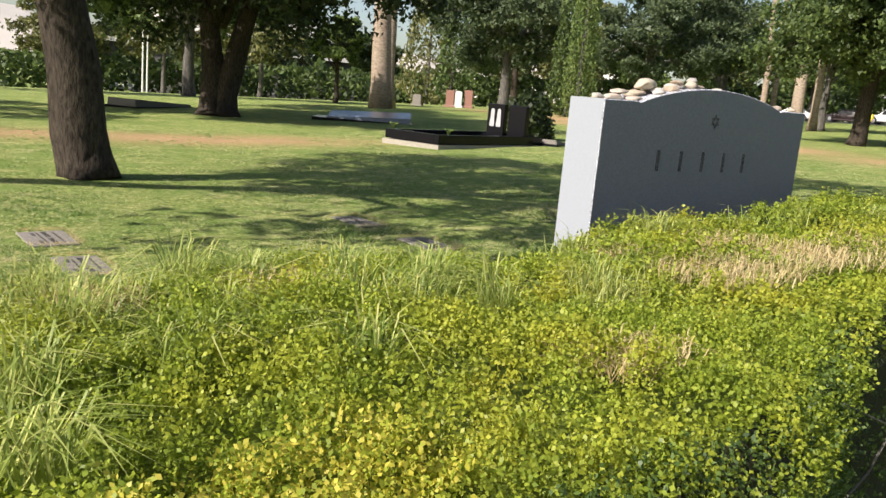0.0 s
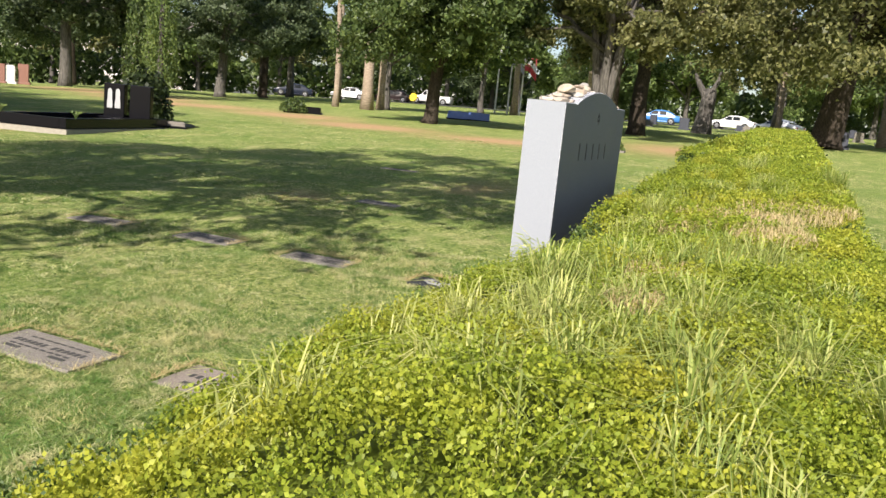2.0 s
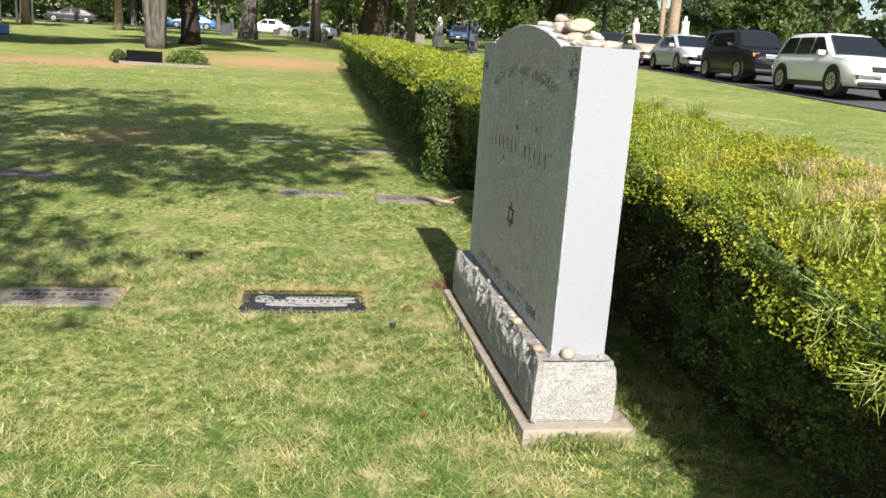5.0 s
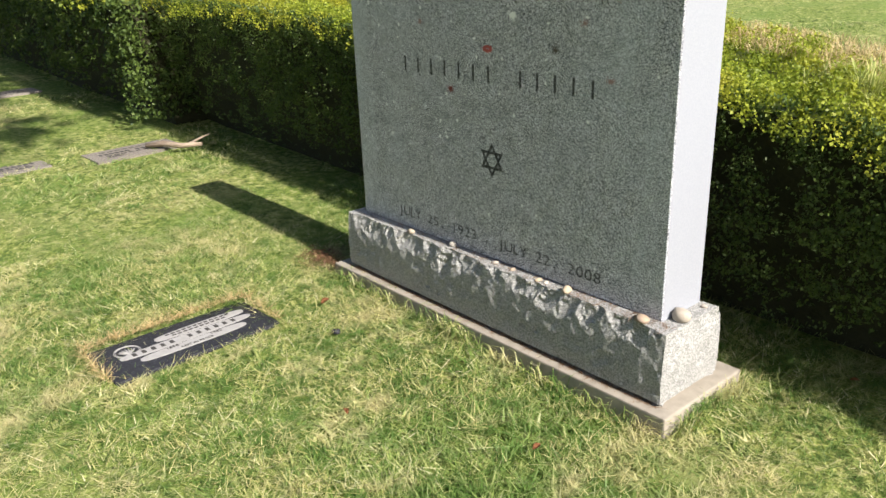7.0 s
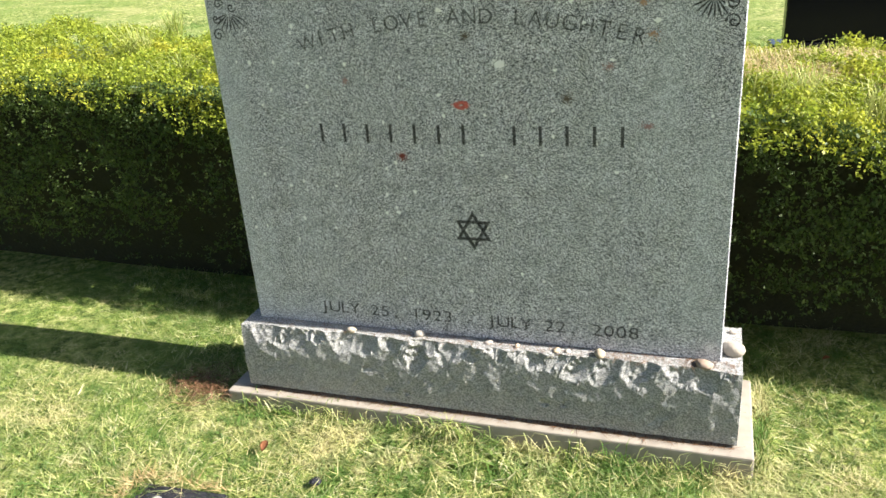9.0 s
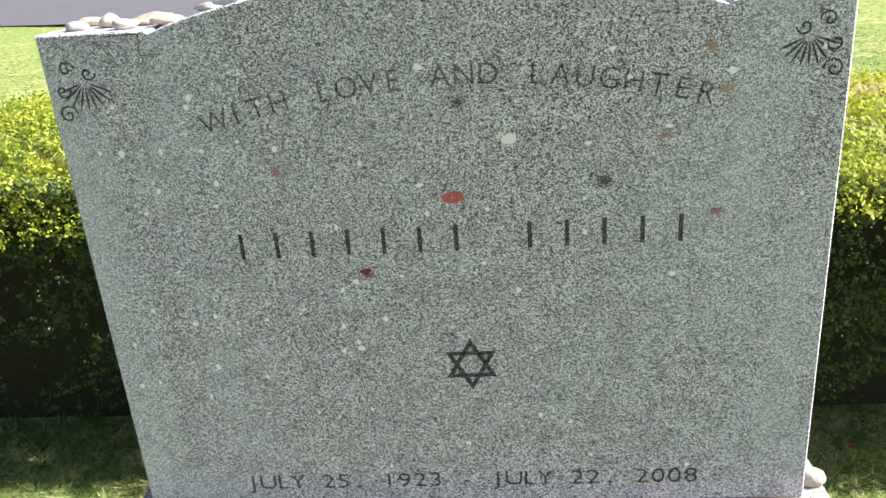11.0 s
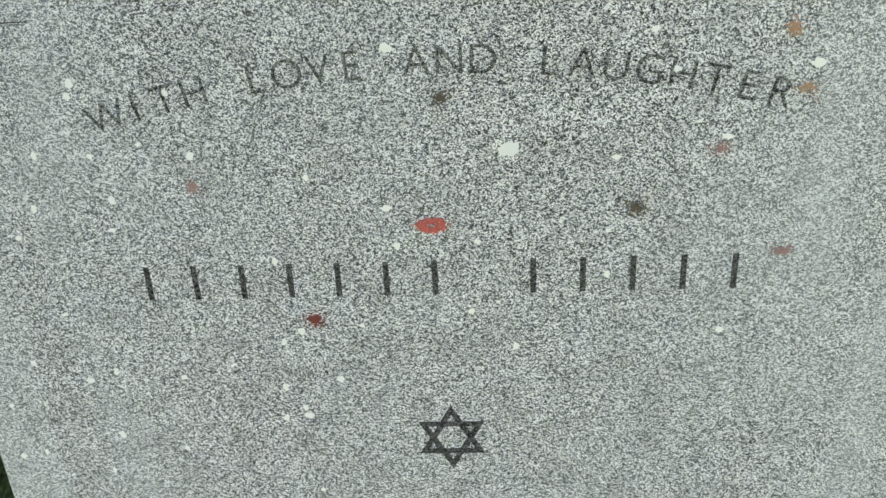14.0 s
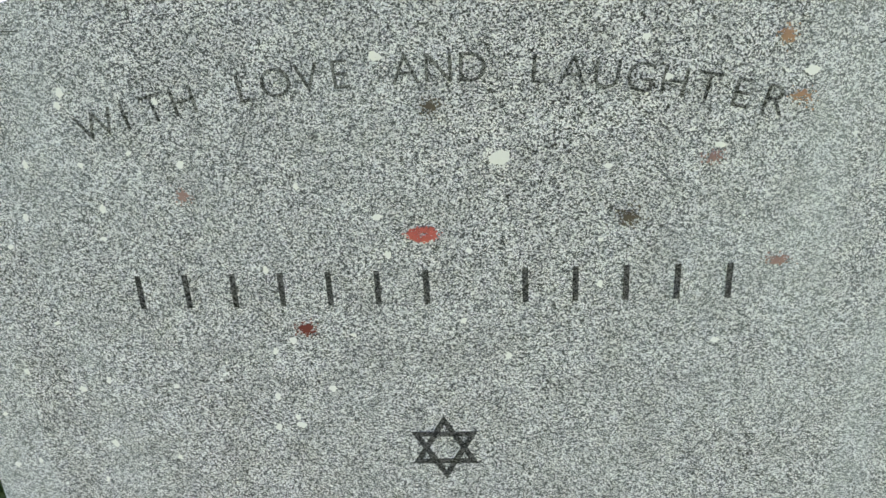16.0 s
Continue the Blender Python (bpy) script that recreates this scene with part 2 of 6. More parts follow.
M_BARK_DARK = bark("dark_bark", (0.016, 0.012, 0.009), (0.085, 0.067, 0.05), 0.35, 22.0)
M_BARK_GREY = bark("grey_bark", (0.045, 0.041, 0.036), (0.18, 0.165, 0.148))
M_BARK_PALM = bark("palm_bark", (0.2, 0.15, 0.11), (0.42, 0.34, 0.26), 3.0, 5.0)
M_ASPHALT = plain("asphalt", (0.075, 0.075, 0.08), 0.85, 0, 0.4, 40, 0.4)
M_TYRE = plain("tyre_rubber", (0.02, 0.02, 0.02), 0.9)
M_RIM = plain("alloy_rim", (0.55, 0.55, 0.57), 0.35, 0.8)
M_GLASS = plain("car_glass", (0.015, 0.018, 0.02), 0.06)
M_LAMP = plain("lamp_glass", (0.75, 0.75, 0.72), 0.1)
M_AMBER = plain("amber_glass", (0.75, 0.32, 0.04), 0.2)
M_GRILLE = plain("grille_plastic", (0.015, 0.015, 0.015), 0.5)
M_PLATE = plain("plate_white", (0.7, 0.7, 0.7), 0.4)
M_STONE = Mat("pebble", 0.85)
_oi = M_STONE.node("ShaderNodeObjectInfo")
_pc = M_STONE.ramp(_oi.outputs["Random"], (0.0, (0.5, 0.43, 0.33)), (0.25, (0.38, 0.28, 0.2)), (0.5, (0.6, 0.56, 0.5)), (0.75, (0.36, 0.34, 0.31)), (1.0, (0.52, 0.42, 0.29)))
_pn = M_STONE.noise(45, 5)
M_STONE.color(M_STONE.mix(M_STONE.ramp(_pn, (0.35, bw(0)), (0.75, bw(0.5))), _pc, (0.2, 0.17, 0.14))).bump(_pn, 0.5, 0.01)
M_STONE = M_STONE.m

# ---- mesh helpers ----


def soft(v, w=1.5):
    v = np.asarray(v, float)
    return w * np.logaddexp(0, v / w)


def ground(x, y):
    """The height of the lawn: level at the headstone, rising to the west and north, falling away to the far south."""
    z = 0.028 * np.minimum(soft(-np.asarray(x, float) - 0.8), 150) + 0.045 * np.minimum(soft(np.asarray(y, float) - 3), 45)
    return z - 0.010 * np.minimum(soft(-np.asarray(y, float) - 4), 150) - 0.03 * np.minimum(soft(-np.asarray(y, float) - 45, 6), 150)


def gz(x, y):
    return float(ground(x, y))


def mesh_ob(name, bm, material, parent=None, smooth=False):
    me = bpy.data.meshes.new(name)
    bm.to_mesh(me)
    bm.free()
    for mt in material if isinstance(material, (list, tuple)) else [material]:
        me.materials.append(mt)
    if smooth:
        me.shade_smooth()
    ob = new(name, me)
    if parent:
        ob.parent = parent
    return ob


def part(name, bm, material, parent, label="", smooth=False):
    ob = mesh_ob(name, bm, material, parent, smooth)
    return tagged(ob, label) if label else ob


def thing(name, m, label, category, group="", kind=""):
    ob = new(name)
    ob.matrix_world = m
    ob.empty_display_size = 0.1
    return tagged(ob, label, category, group, kind)


def box(bm, x0, x1, y0, y1, z0, z1, bevel=0.0, seg=2):
    g = bmesh.ops.create_cube(bm, size=1)
    bmesh.ops.scale(bm, vec=(x1 - x0, y1 - y0, z1 - z0), verts=g["verts"])
    bmesh.ops.translate(bm, vec=((x0 + x1) / 2, (y0 + y1) / 2, (z0 + z1) / 2), verts=g["verts"])
    if bevel:
        es = list({e for v in g["verts"] for e in v.link_edges})
        bmesh.ops.bevel(bm, geom=es, offset=bevel, segments=seg, affect="EDGES", profile=0.6)
    return bm


def boxed(*a, **k):
    return box(bmesh.new(), *a, **k)


def prism(bm, pts, y0, y1):
    """A polygon in x, z drawn out along y."""
    a = [bm.verts.new((x, y0, z)) for x, z in pts]
    b = [bm.verts.new((x, y1, z)) for x, z in pts]
    n = len(pts)
    bm.faces.new(a)
    bm.faces.new(b[::-1])
    for i in range(n):
        bm.faces.new((a[i], b[i], b[(i + 1) % n], a[(i + 1) % n]))
    bmesh.ops.recalc_face_normals(bm, faces=bm.faces)
    return bm


def tube(bm, pts, radii, sides=10, flute=0.0, seed=0):
    """A tapered limb along pts."""
    rings = []
    rnd = random.Random(seed)
    ph = rnd.random() * 6
    for i, p in enumerate(pts):
        p = Vector(p)
        d = (Vector(pts[min(i + 1, len(pts) - 1)]) - Vector(pts[max(i - 1, 0)])).normalized()
        u = d.orthogonal().normalized() if i == 0 else (u - d * u.dot(d)).normalized()
        w = d.cross(u)
        ring = []
        for k in range(sides):
            a = 2 * math.pi * k / sides
            r = radii[i] * (1 + flute * math.sin(5 * a + ph) + 0.06 * rnd.uniform(-1, 1))
            ring.append(bm.verts.new(p + u * (r * math.cos(a)) + w * (r * math.sin(a))))
        rings.append(ring)
    for a, b in zip(rings, rings[1:]):
        for k in range(sides):
            bm.faces.new((a[k], a[(k + 1) % sides], b[(k + 1) % sides], b[k]))
    bm.faces.new(rings[-1])
    bm.faces.new(rings[0][::-1])


def soup(name, verts, nper, material, parent=None):
    """One mesh of many small separate faces; verts is an array of n times nper corners."""
    v = np.asarray(verts, np.float32).reshape(-1, 3)
    n = len(v) // nper
    me = bpy.data.meshes.new(name)
    me.vertices.add(len(v))
    me.vertices.foreach_set("co", v.ravel())
    me.loops.add(len(v))
    me.loops.foreach_set("vertex_index", np.arange(len(v), dtype=np.int32))
    me.polygons.add(n)
    me.polygons.foreach_set("loop_start", np.arange(n, dtype=np.int32) * nper)
    me.update(calc_edges=True)
    me.materials.append(material)
    ob = new(name, me)
    if parent:
        ob.parent = parent
    return ob


def leaf_quads(pos, rng, size, up=0.3, aspect=0.7, face=None):
    """Small leaf-shaped quads at pos, turned at random, or flat to the face of a wall of leaves."""
    n = len(pos)
    d = rng.normal(size=(n, 3))
    d[:, 2] += up
    if face is not None:
        d -= 0.8 * face * (d @ face)[:, None]
    d /= np.linalg.norm(d, axis=1)[:, None]
    t = rng.normal(size=(n, 3))
    if face is not None:
        t -= 0.8 * face * (t @ face)[:, None]
    t -= d * (t * d).sum(1)[:, None]
    t /= np.linalg.norm(t, axis=1)[:, None]
    s = size * rng.uniform(0.6, 1.3, (n, 1))
    return np.stack([pos - d * s, pos + t * s * aspect, pos + d * s, pos - t * s * aspect], 1)


def blades(base, rng, height, width, lean=0.45):
    """Grass blades as narrow triangles that lean at random."""
    n = len(base)
    a = rng.uniform(0, 2 * math.pi, n)
    side = np.stack([np.cos(a), np.sin(a), np.zeros(n)], 1)
    h = height * rng.uniform(0.5, 1.25, (n, 1))
    tip = rng.normal(size=(n, 3)) * lean
    tip[:, 2] = 1
    w = width * rng.uniform(0.7, 1.3, (n, 1))
    return np.stack([base - side * w, base + side * w, base + tip * h], 1)


# ---- ground ----


def axis_steps():
    near = list(np.arange(-9, 5.01, 0.35))
    v, s = -9.0, 0.4
    left = []
    while v > -520:
        v -= s
        s *= 1.06
        left.append(v)
    v, s = 5.0, 0.4
    right = []
    while v < 420:
        v += s
        s *= 1.09
        right.append(v)
    return np.array(left[::-1] + near + right)


def build_ground():
    xs, ys = axis_steps(), axis_steps()
    X, Y = np.meshgrid(xs, ys, indexing="ij")
    rng = np.random.default_rng(3)
    Z = ground(X, Y) + 0.012 * np.sin(X * 2.1 + np.sin(Y * 1.3)) * np.cos(Y * 1.7)
    near = np.exp(-((X + 0.7) ** 2 + (Y - 0.1) ** 2) / 4)
    Z = Z - 0.012 * near
    nx, ny = X.shape
    idx = np.arange(nx * ny).reshape(nx, ny)
    f = np.stack([idx[:-1, :-1], idx[1:, :-1], idx[1:, 1:], idx[:-1, 1:]], -1).reshape(-1, 4)
    me = bpy.data.meshes.new("ground")
    me.from_pydata(np.stack([X, Y, Z], -1).reshape(-1, 3).tolist(), [], f.tolist())
    # bare, trodden earth: a worn band across the lawn to the west and a patch under the trees
    wob = np.sin(X * 0.31) * 0.8 + np.sin(Y * 0.43 + X * 0.12) * 0.7
    line = (X + 21.8) - 0.35 * (Y + 10.5) + 1.2 * wob
    dry = np.exp(-(line / 2.6) ** 2) * (Y < -5.5) * (Y > -40) * (0.65 + 0.35 * np.sin(X * 0.5 + Y))
    dry += 0.8 * np.exp(-(((X + 3.6) / 3.4) ** 2 + ((Y + 13.6) / 1.2) ** 2)) + 0.7 * np.exp(-(((X - 0.5) / 2.0) ** 2 + ((Y + 14.6) / 0.9) ** 2))
    dry += 0.75 * np.exp(-(((X + 26.5) / 4) ** 2 + ((Y + 2.0) / 2.6) ** 2)) + 0.55 * np.exp(-(((X + 4.4) / 0.5) ** 2 + ((Y + 4.2) / 0.45) ** 2)) + 0.4 * np.exp(-(((X + 7.5) / 1.2) ** 2 + ((Y + 3.0) / 0.5) ** 2))
    at = me.attributes.new("dry", "FLOAT", "POINT")
    at.data.foreach_set("value", np.clip(dry * 1.35, 0, 0.95).astype(np.float32).ravel())
    me.materials.append(M_LAWN)
    me.shade_smooth()
    return tagged(new("ground", me), "mown green lawn with dry yellow patches and bare earth", "lawn", kind="structure")


build_ground()

# ---- the headstone ----
DIE_W, DIE_T, DIE_Z0, DIE_Z1, DIE_TOP = 1.464, 0.197, 0.325, 1.376, 1.45


NOTCH = 0.215


def top_z(x):
    """The height of the tablet's upper edge at x: square shoulders, small notches and a shallow arch."""
    u = (x + DIE_W / 2) / (DIE_W / 2 - NOTCH)
    z = DIE_Z1 if abs(u) > 1 else DIE_Z1 - 0.006 + (DIE_TOP - DIE_Z1 + 0.006) * math.cos(u * math.pi / 2) ** 0.8
    return z - 0.016 * x


def die_outline():
    pts = [(-DIE_W, DIE_Z0), (0, DIE_Z0), (0, top_z(0)), (-NOTCH + 0.006, top_z(-NOTCH + 0.006))]
    c, half = -DIE_W / 2, DIE_W / 2 - NOTCH
    pts += [(c + half * (1 - 2 * k / 24), top_z(c + half * (1 - 2 * k / 24) * 0.9999)) for k in range(25)]
    pts += [(-DIE_W + NOTCH - 0.006, top_z(-DIE_W + NOTCH - 0.006)), (-DIE_W, top_z(-DIE_W))]
    return pts


def build_headstone():
    t = thing("headstone", pose(0, 0, 0), "grey granite headstone with carved lettering on a rock-faced base", "gravestone")
    bm = prism(bmesh.new(), die_outline(), 0, DIE_T)
    bmesh.ops.bevel(bm, geom=[e for e in bm.edges if abs(e.verts[0].co.y - e.verts[1].co.y) < 1e-6], offset=0.003, segments=1, affect="EDGES")
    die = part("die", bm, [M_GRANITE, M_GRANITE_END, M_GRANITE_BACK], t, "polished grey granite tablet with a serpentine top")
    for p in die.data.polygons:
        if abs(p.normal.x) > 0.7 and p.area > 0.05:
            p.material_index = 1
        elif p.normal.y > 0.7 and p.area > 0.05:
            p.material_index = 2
    # rock-faced base: a grid block whose front and ends are broken stone
    bm = bmesh.new()
    nx, nz = 300, 40
    x0, x1, y0, y1, z0, z1 = -1.505, 0.056, -0.066, 0.228, 0.088, DIE_Z0

    def broken(length, seed):
        """Depths of a rock face over a grid: shell-shaped chips knocked off along the upper edge, a steep rough face below."""
        rnd = np.random.default_rng(seed)
        n = nx if length > 1 else 26
        u, w = np.meshgrid(np.linspace(0, length, n + 1), np.linspace(0, z1 - z0, nz + 1), indexing="ij")
        wob = np.array([[noise.noise((a * 24, b * 24, seed)) for b in w[0]] for a in u[:, 0]])
        wob2 = np.array([[noise.noise((a * 75, b * 75, seed + 9)) for b in w[0]] for a in u[:, 0]])
        cut = np.zeros_like(u)
        for c in range(int(85 * length) + 8):
            big = rnd.random() ** 2
            ca, a, b = rnd.uniform(0, length), 0.01 + 0.045 * big * rnd.uniform(0.6, 1.2), 0.014 + 0.075 * big * rnd.uniform(0.5, 1.2)
            cz = z1 - z0 + rnd.uniform(-0.35, 0.3) * b
            slant = rnd.uniform(-0.6, 0.6)
            du, dz = (u + 0.018 * wob + 0.012 * wob2 - ca - slant * (w - cz)) / a, (w + 0.018 * wob - 0.012 * wob2 - cz) / b
            cut = np.maximum(cut, (0.006 + 0.014 * big) * (1 - du ** 2 - dz ** 2))
        for c in range(int(7 * length)):
            a, ca, cz = rnd.uniform(0.012, 0.03), rnd.uniform(0, length), rnd.uniform(0.05, 0.15)
            cut = np.maximum(cut, 0.007 * (1 - ((u + 0.01 * wob - ca) / a) ** 2 - ((w + 0.008 * wob2 - cz) / (0.8 * a)) ** 2))
        face = 0.004 * wob + 0.0016 * wob2 + 0.006 * np.sin(np.pi * w / (z1 - z0)) - cut - 0.006 * (w / (z1 - z0)) - 0.007 * wob2 * (cut > 0)
        return face * np.clip(w / 0.012, 0.3, 1) - 0.014 * (w < 0.009)

    def sheet(fn, na, nb):
        g = [[bm.verts.new(fn(i, j)) for j in range(nb + 1)] for i in range(na + 1)]
        for i in range(na):
            for j in range(nb):
                bm.faces.new((g[i][j], g[i + 1][j], g[i + 1][j + 1], g[i][j + 1]))

    lx, ly, ne = x1 - x0, y1 - y0, 26
    fr, bk, ea, we = broken(lx, 1), broken(lx, 2), broken(ly, 3), broken(ly, 4)

    def zed(j):
        return z0 + (z1 - z0) * j / nz

    def pinch(i):
        return min(1, i / 3) * min(1, (ne - i) / 3)

    sheet(lambda i, j: (x0 + lx * i / nx, y0 - fr[i][j], zed(j)), nx, nz)
    sheet(lambda i, j: (x1 - lx * i / nx, y1 + bk[i][j], zed(j)), nx, nz)
    sheet(lambda i, j: (x1 + 0.7 * ea[i][j] * pinch(i), (y0 - fr[nx][j]) * (1 - i / ne) + (y1 + bk[0][j]) * i / ne, zed(j)), ne, nz)
    sheet(lambda i, j: (x0 - 0.7 * we[i][j] * pinch(i), (y1 + bk[nx][j]) * (1 - i / ne) + (y0 - fr[0][j]) * i / ne, zed(j)), ne, nz)
    sheet(lambda i, j: (x0 + lx * i / nx, (y0 - fr[i][nz]) * (1 - j / 4) + (y1 + bk[nx - i][nz]) * j / 4, z1), nx, 4)
    bmesh.ops.remove_doubles(bm, verts=bm.verts, dist=0.0004)
    bmesh.ops.recalc_face_normals(bm, faces=bm.faces)
    part("base", bm, M_ROCK, t, "rough rock-faced granite base")
    bm = boxed(-1.575, 0.102, -0.106, 0.303, -0.05, 0.088, bevel=0.006)
    part("foundation", bm, M_CONCRETE, t, "weathered concrete footing")


build_headstone()

# ---- hedge ----


def hedge_height(x):
    return 0.9 + 0.1 * np.clip((0.5 - np.asarray(x, float)) / 3.0, 0, 1) + 0.006 * np.clip(-4 - np.asarray(x, float), 0, 20)


def front_in(x):
    """How far the clipped front swells out towards the hedge's eastern end."""
    x = np.asarray(x, float)
    return -0.1 * np.clip((x - 1.3) / 0.3, 0, 1)


def shoulder(x, y):
    """How far the front edge of the top sinks, rounded off towards the eastern end."""
    x, y = np.asarray(x, float), np.asarray(y, float)
    return 0.15 * np.clip(1 - (y - 0.4 - front_in(x)) / 0.6, 0, 1) ** 1.4 * np.clip((x - 0.2) / 0.7, 0, 1)


def back_out(x):
    """How far the back of the hedge swells out near its eastern end."""
    return 0.32 * np.clip((np.asarray(x, float) - 0.5) / 0.8, 0, 1)


def billow(x, z):
    """How far the leaves of the side stand out: clumps a hand or two across with hollows between them."""
    a = np.sin(x * 9.1 + 2.1 * np.sin(z * 7.3)) * np.sin(z * 11.7 + 1.9 * np.sin(x * 5.3))
    b = np.sin(x * 17.3 + 1.7 * np.sin(z * 13.1 + 2)) * np.sin(z * 19.9 + 2.3 * np.sin(x * 9.7))
    return 0.62 * a + 0.38 * b


def hedge_core(x0, x1, y0, y1, dx=0.12):
    """The inside of the hedge: twigs, and shade painted in by dark colours, a little smaller than the clipped outline.
    """
    n = max(2, int((x1 - x0) / dx))
    bm = bmesh.new()
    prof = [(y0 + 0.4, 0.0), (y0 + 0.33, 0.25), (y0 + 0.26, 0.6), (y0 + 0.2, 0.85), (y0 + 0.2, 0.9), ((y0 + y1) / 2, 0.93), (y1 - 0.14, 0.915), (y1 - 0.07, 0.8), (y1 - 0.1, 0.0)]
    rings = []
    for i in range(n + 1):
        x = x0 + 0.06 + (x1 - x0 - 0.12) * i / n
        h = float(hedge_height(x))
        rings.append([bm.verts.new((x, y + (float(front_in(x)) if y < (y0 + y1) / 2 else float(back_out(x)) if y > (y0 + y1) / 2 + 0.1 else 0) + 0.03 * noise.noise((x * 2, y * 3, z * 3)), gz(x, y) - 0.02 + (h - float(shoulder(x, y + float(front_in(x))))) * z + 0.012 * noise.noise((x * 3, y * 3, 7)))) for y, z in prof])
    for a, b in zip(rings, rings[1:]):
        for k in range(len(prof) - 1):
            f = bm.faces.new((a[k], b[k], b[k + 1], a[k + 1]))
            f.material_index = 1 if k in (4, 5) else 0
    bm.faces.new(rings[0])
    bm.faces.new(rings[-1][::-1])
    bmesh.ops.recalc_face_normals(bm, faces=bm.faces)
    return bm


def sprigs(base, out, rng, leaves, length, size, face=None, aspect=0.68):
    """Short shoots that carry pairs of leaves: base points and the ways in which they grow."""
    n = len(base)
    d = out + rng.normal(size=(n, 3)) * 0.35
    d /= np.linalg.norm(d, axis=1)[:, None]
    ln = length * rng.uniform(0.4, 1.25, (n, 1))
    f = np.linspace(0.1, 1.0, leaves)
    p = base[:, None, :] + d[:, None, :] * (ln * f)[:, :, None] + rng.normal(size=(n, leaves, 3)) * size * 0.7
    return leaf_quads(p.reshape(-1, 3), rng, size, 0.5, aspect, face)


def lumps(x, y):
    big = 0.018 * np.sin(x * 5.1 + 1.3 * np.sin(y * 4.0)) + 0.016 * np.sin(y * 7.3 + x * 2.7) + 0.012 * np.sin(x * 13 + y * 9)
    return 1.3 * big + 0.027 * np.sin(x * 31 + 2 * np.sin(y * 17)) * np.sin(y * 29 + x * 5) + 0.008 * np.sin(x * 83 + 2.5 * np.sin(y * 37)) * np.sin(y * 91 + 2 * np.sin(x * 41))


def hedge_leaves(x0, x1, y0, y1, rng, n_top, n_front, leaves, length, size, near=None, ends=(0, 1)):
    u = rng.random(n_top)
    x = x0 + (x1 - x0) * (u if near is None else u ** near)
    v = rng.random(n_top)
    f, e = y0 + front_in(x), y1 + back_out(x)
    y = f + (e - f) * v
    drop = 0.1 * np.clip(1 - (y - f) / 0.12, 0, 1) ** 2 + 0.1 * np.clip(1 - (e - y) / 0.12, 0, 1) ** 2
    z = ground(x, y) + hedge_height(x) - shoulder(x, y) - 0.05 + lumps(x, y) - drop
    keep = np.ones(n_top, bool)
    if size < 0.007:  # fewer shoots in the hollows between the tufts
        tuft = np.sin(x * 31 + 2 * np.sin(y * 17)) * np.sin(y * 29 + x * 5) + 0.7 * np.sin(x * 17 + 3 * np.sin(y * 11)) * np.sin(y * 19 + 2 * np.sin(x * 13))
        keep &= rng.random(n_top) < np.clip(0.95 + 0.75 * tuft, 0.3, 1)
    top = np.stack([x, y, z], 1)[keep]
    up = np.zeros((len(top), 3))
    up[:, 2] = 1
    q, side_leaves = [sprigs(top, up, rng, leaves, length, size, np.array((0.0, 0.0, 0.6)) if size > 0.0055 else None, 0.72)], []
    for side, yy in ((-1, y0), (1, y1)):
        m = n_front if side < 0 else n_front // 2 if near is None else n_front // 7
        x = x0 + (x1 - x0) * (rng.random(m) if near is None else rng.random(m) ** near)
        w = rng.random(m) ** 0.75
        hump = billow(x, w * 0.95)
        full = rng.random(m) < np.clip(0.5 + 1.1 * hump + 0.5 * np.clip((w - 0.6) / 0.3, 0, 1), 0.08, 1) * np.clip(0.25 + w * 2.2, 0, 1)
        x, w, hump = x[full], w[full], hump[full]
        m = len(x)
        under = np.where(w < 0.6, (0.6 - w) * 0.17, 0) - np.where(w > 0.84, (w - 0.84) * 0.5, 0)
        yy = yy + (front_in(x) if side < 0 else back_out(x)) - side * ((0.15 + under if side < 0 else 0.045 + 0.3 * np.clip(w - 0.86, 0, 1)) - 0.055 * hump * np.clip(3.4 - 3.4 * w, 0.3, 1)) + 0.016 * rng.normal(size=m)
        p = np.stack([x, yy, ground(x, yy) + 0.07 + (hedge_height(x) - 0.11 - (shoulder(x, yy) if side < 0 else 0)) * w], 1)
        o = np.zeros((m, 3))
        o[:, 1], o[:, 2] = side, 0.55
        side_leaves.append(sprigs(p, o, rng, leaves, length * 0.8, size * 1.08, None, 0.62))
    for xe, s in [((x0, -1), (x1, 1))[e] for e in ends]:
        m = 3500 if near is None else 1800
        y = y0 + 0.05 + (y1 + float(back_out(xe)) - y0 - 0.1) * rng.random(m)
        w = rng.random(m)
        p = np.stack([np.full(m, xe - s * 0.05) + 0.02 * rng.normal(size=m), y, ground(xe, y) + 0.08 + (hedge_height(xe) - shoulder(xe, y) - 0.12) * w], 1)
        o = np.zeros((m, 3))
        o[:, 0], o[:, 2] = s, 0.4
        side_leaves.append(sprigs(p, o, rng, leaves, length, size))
    return np.concatenate(q), np.concatenate(side_leaves)


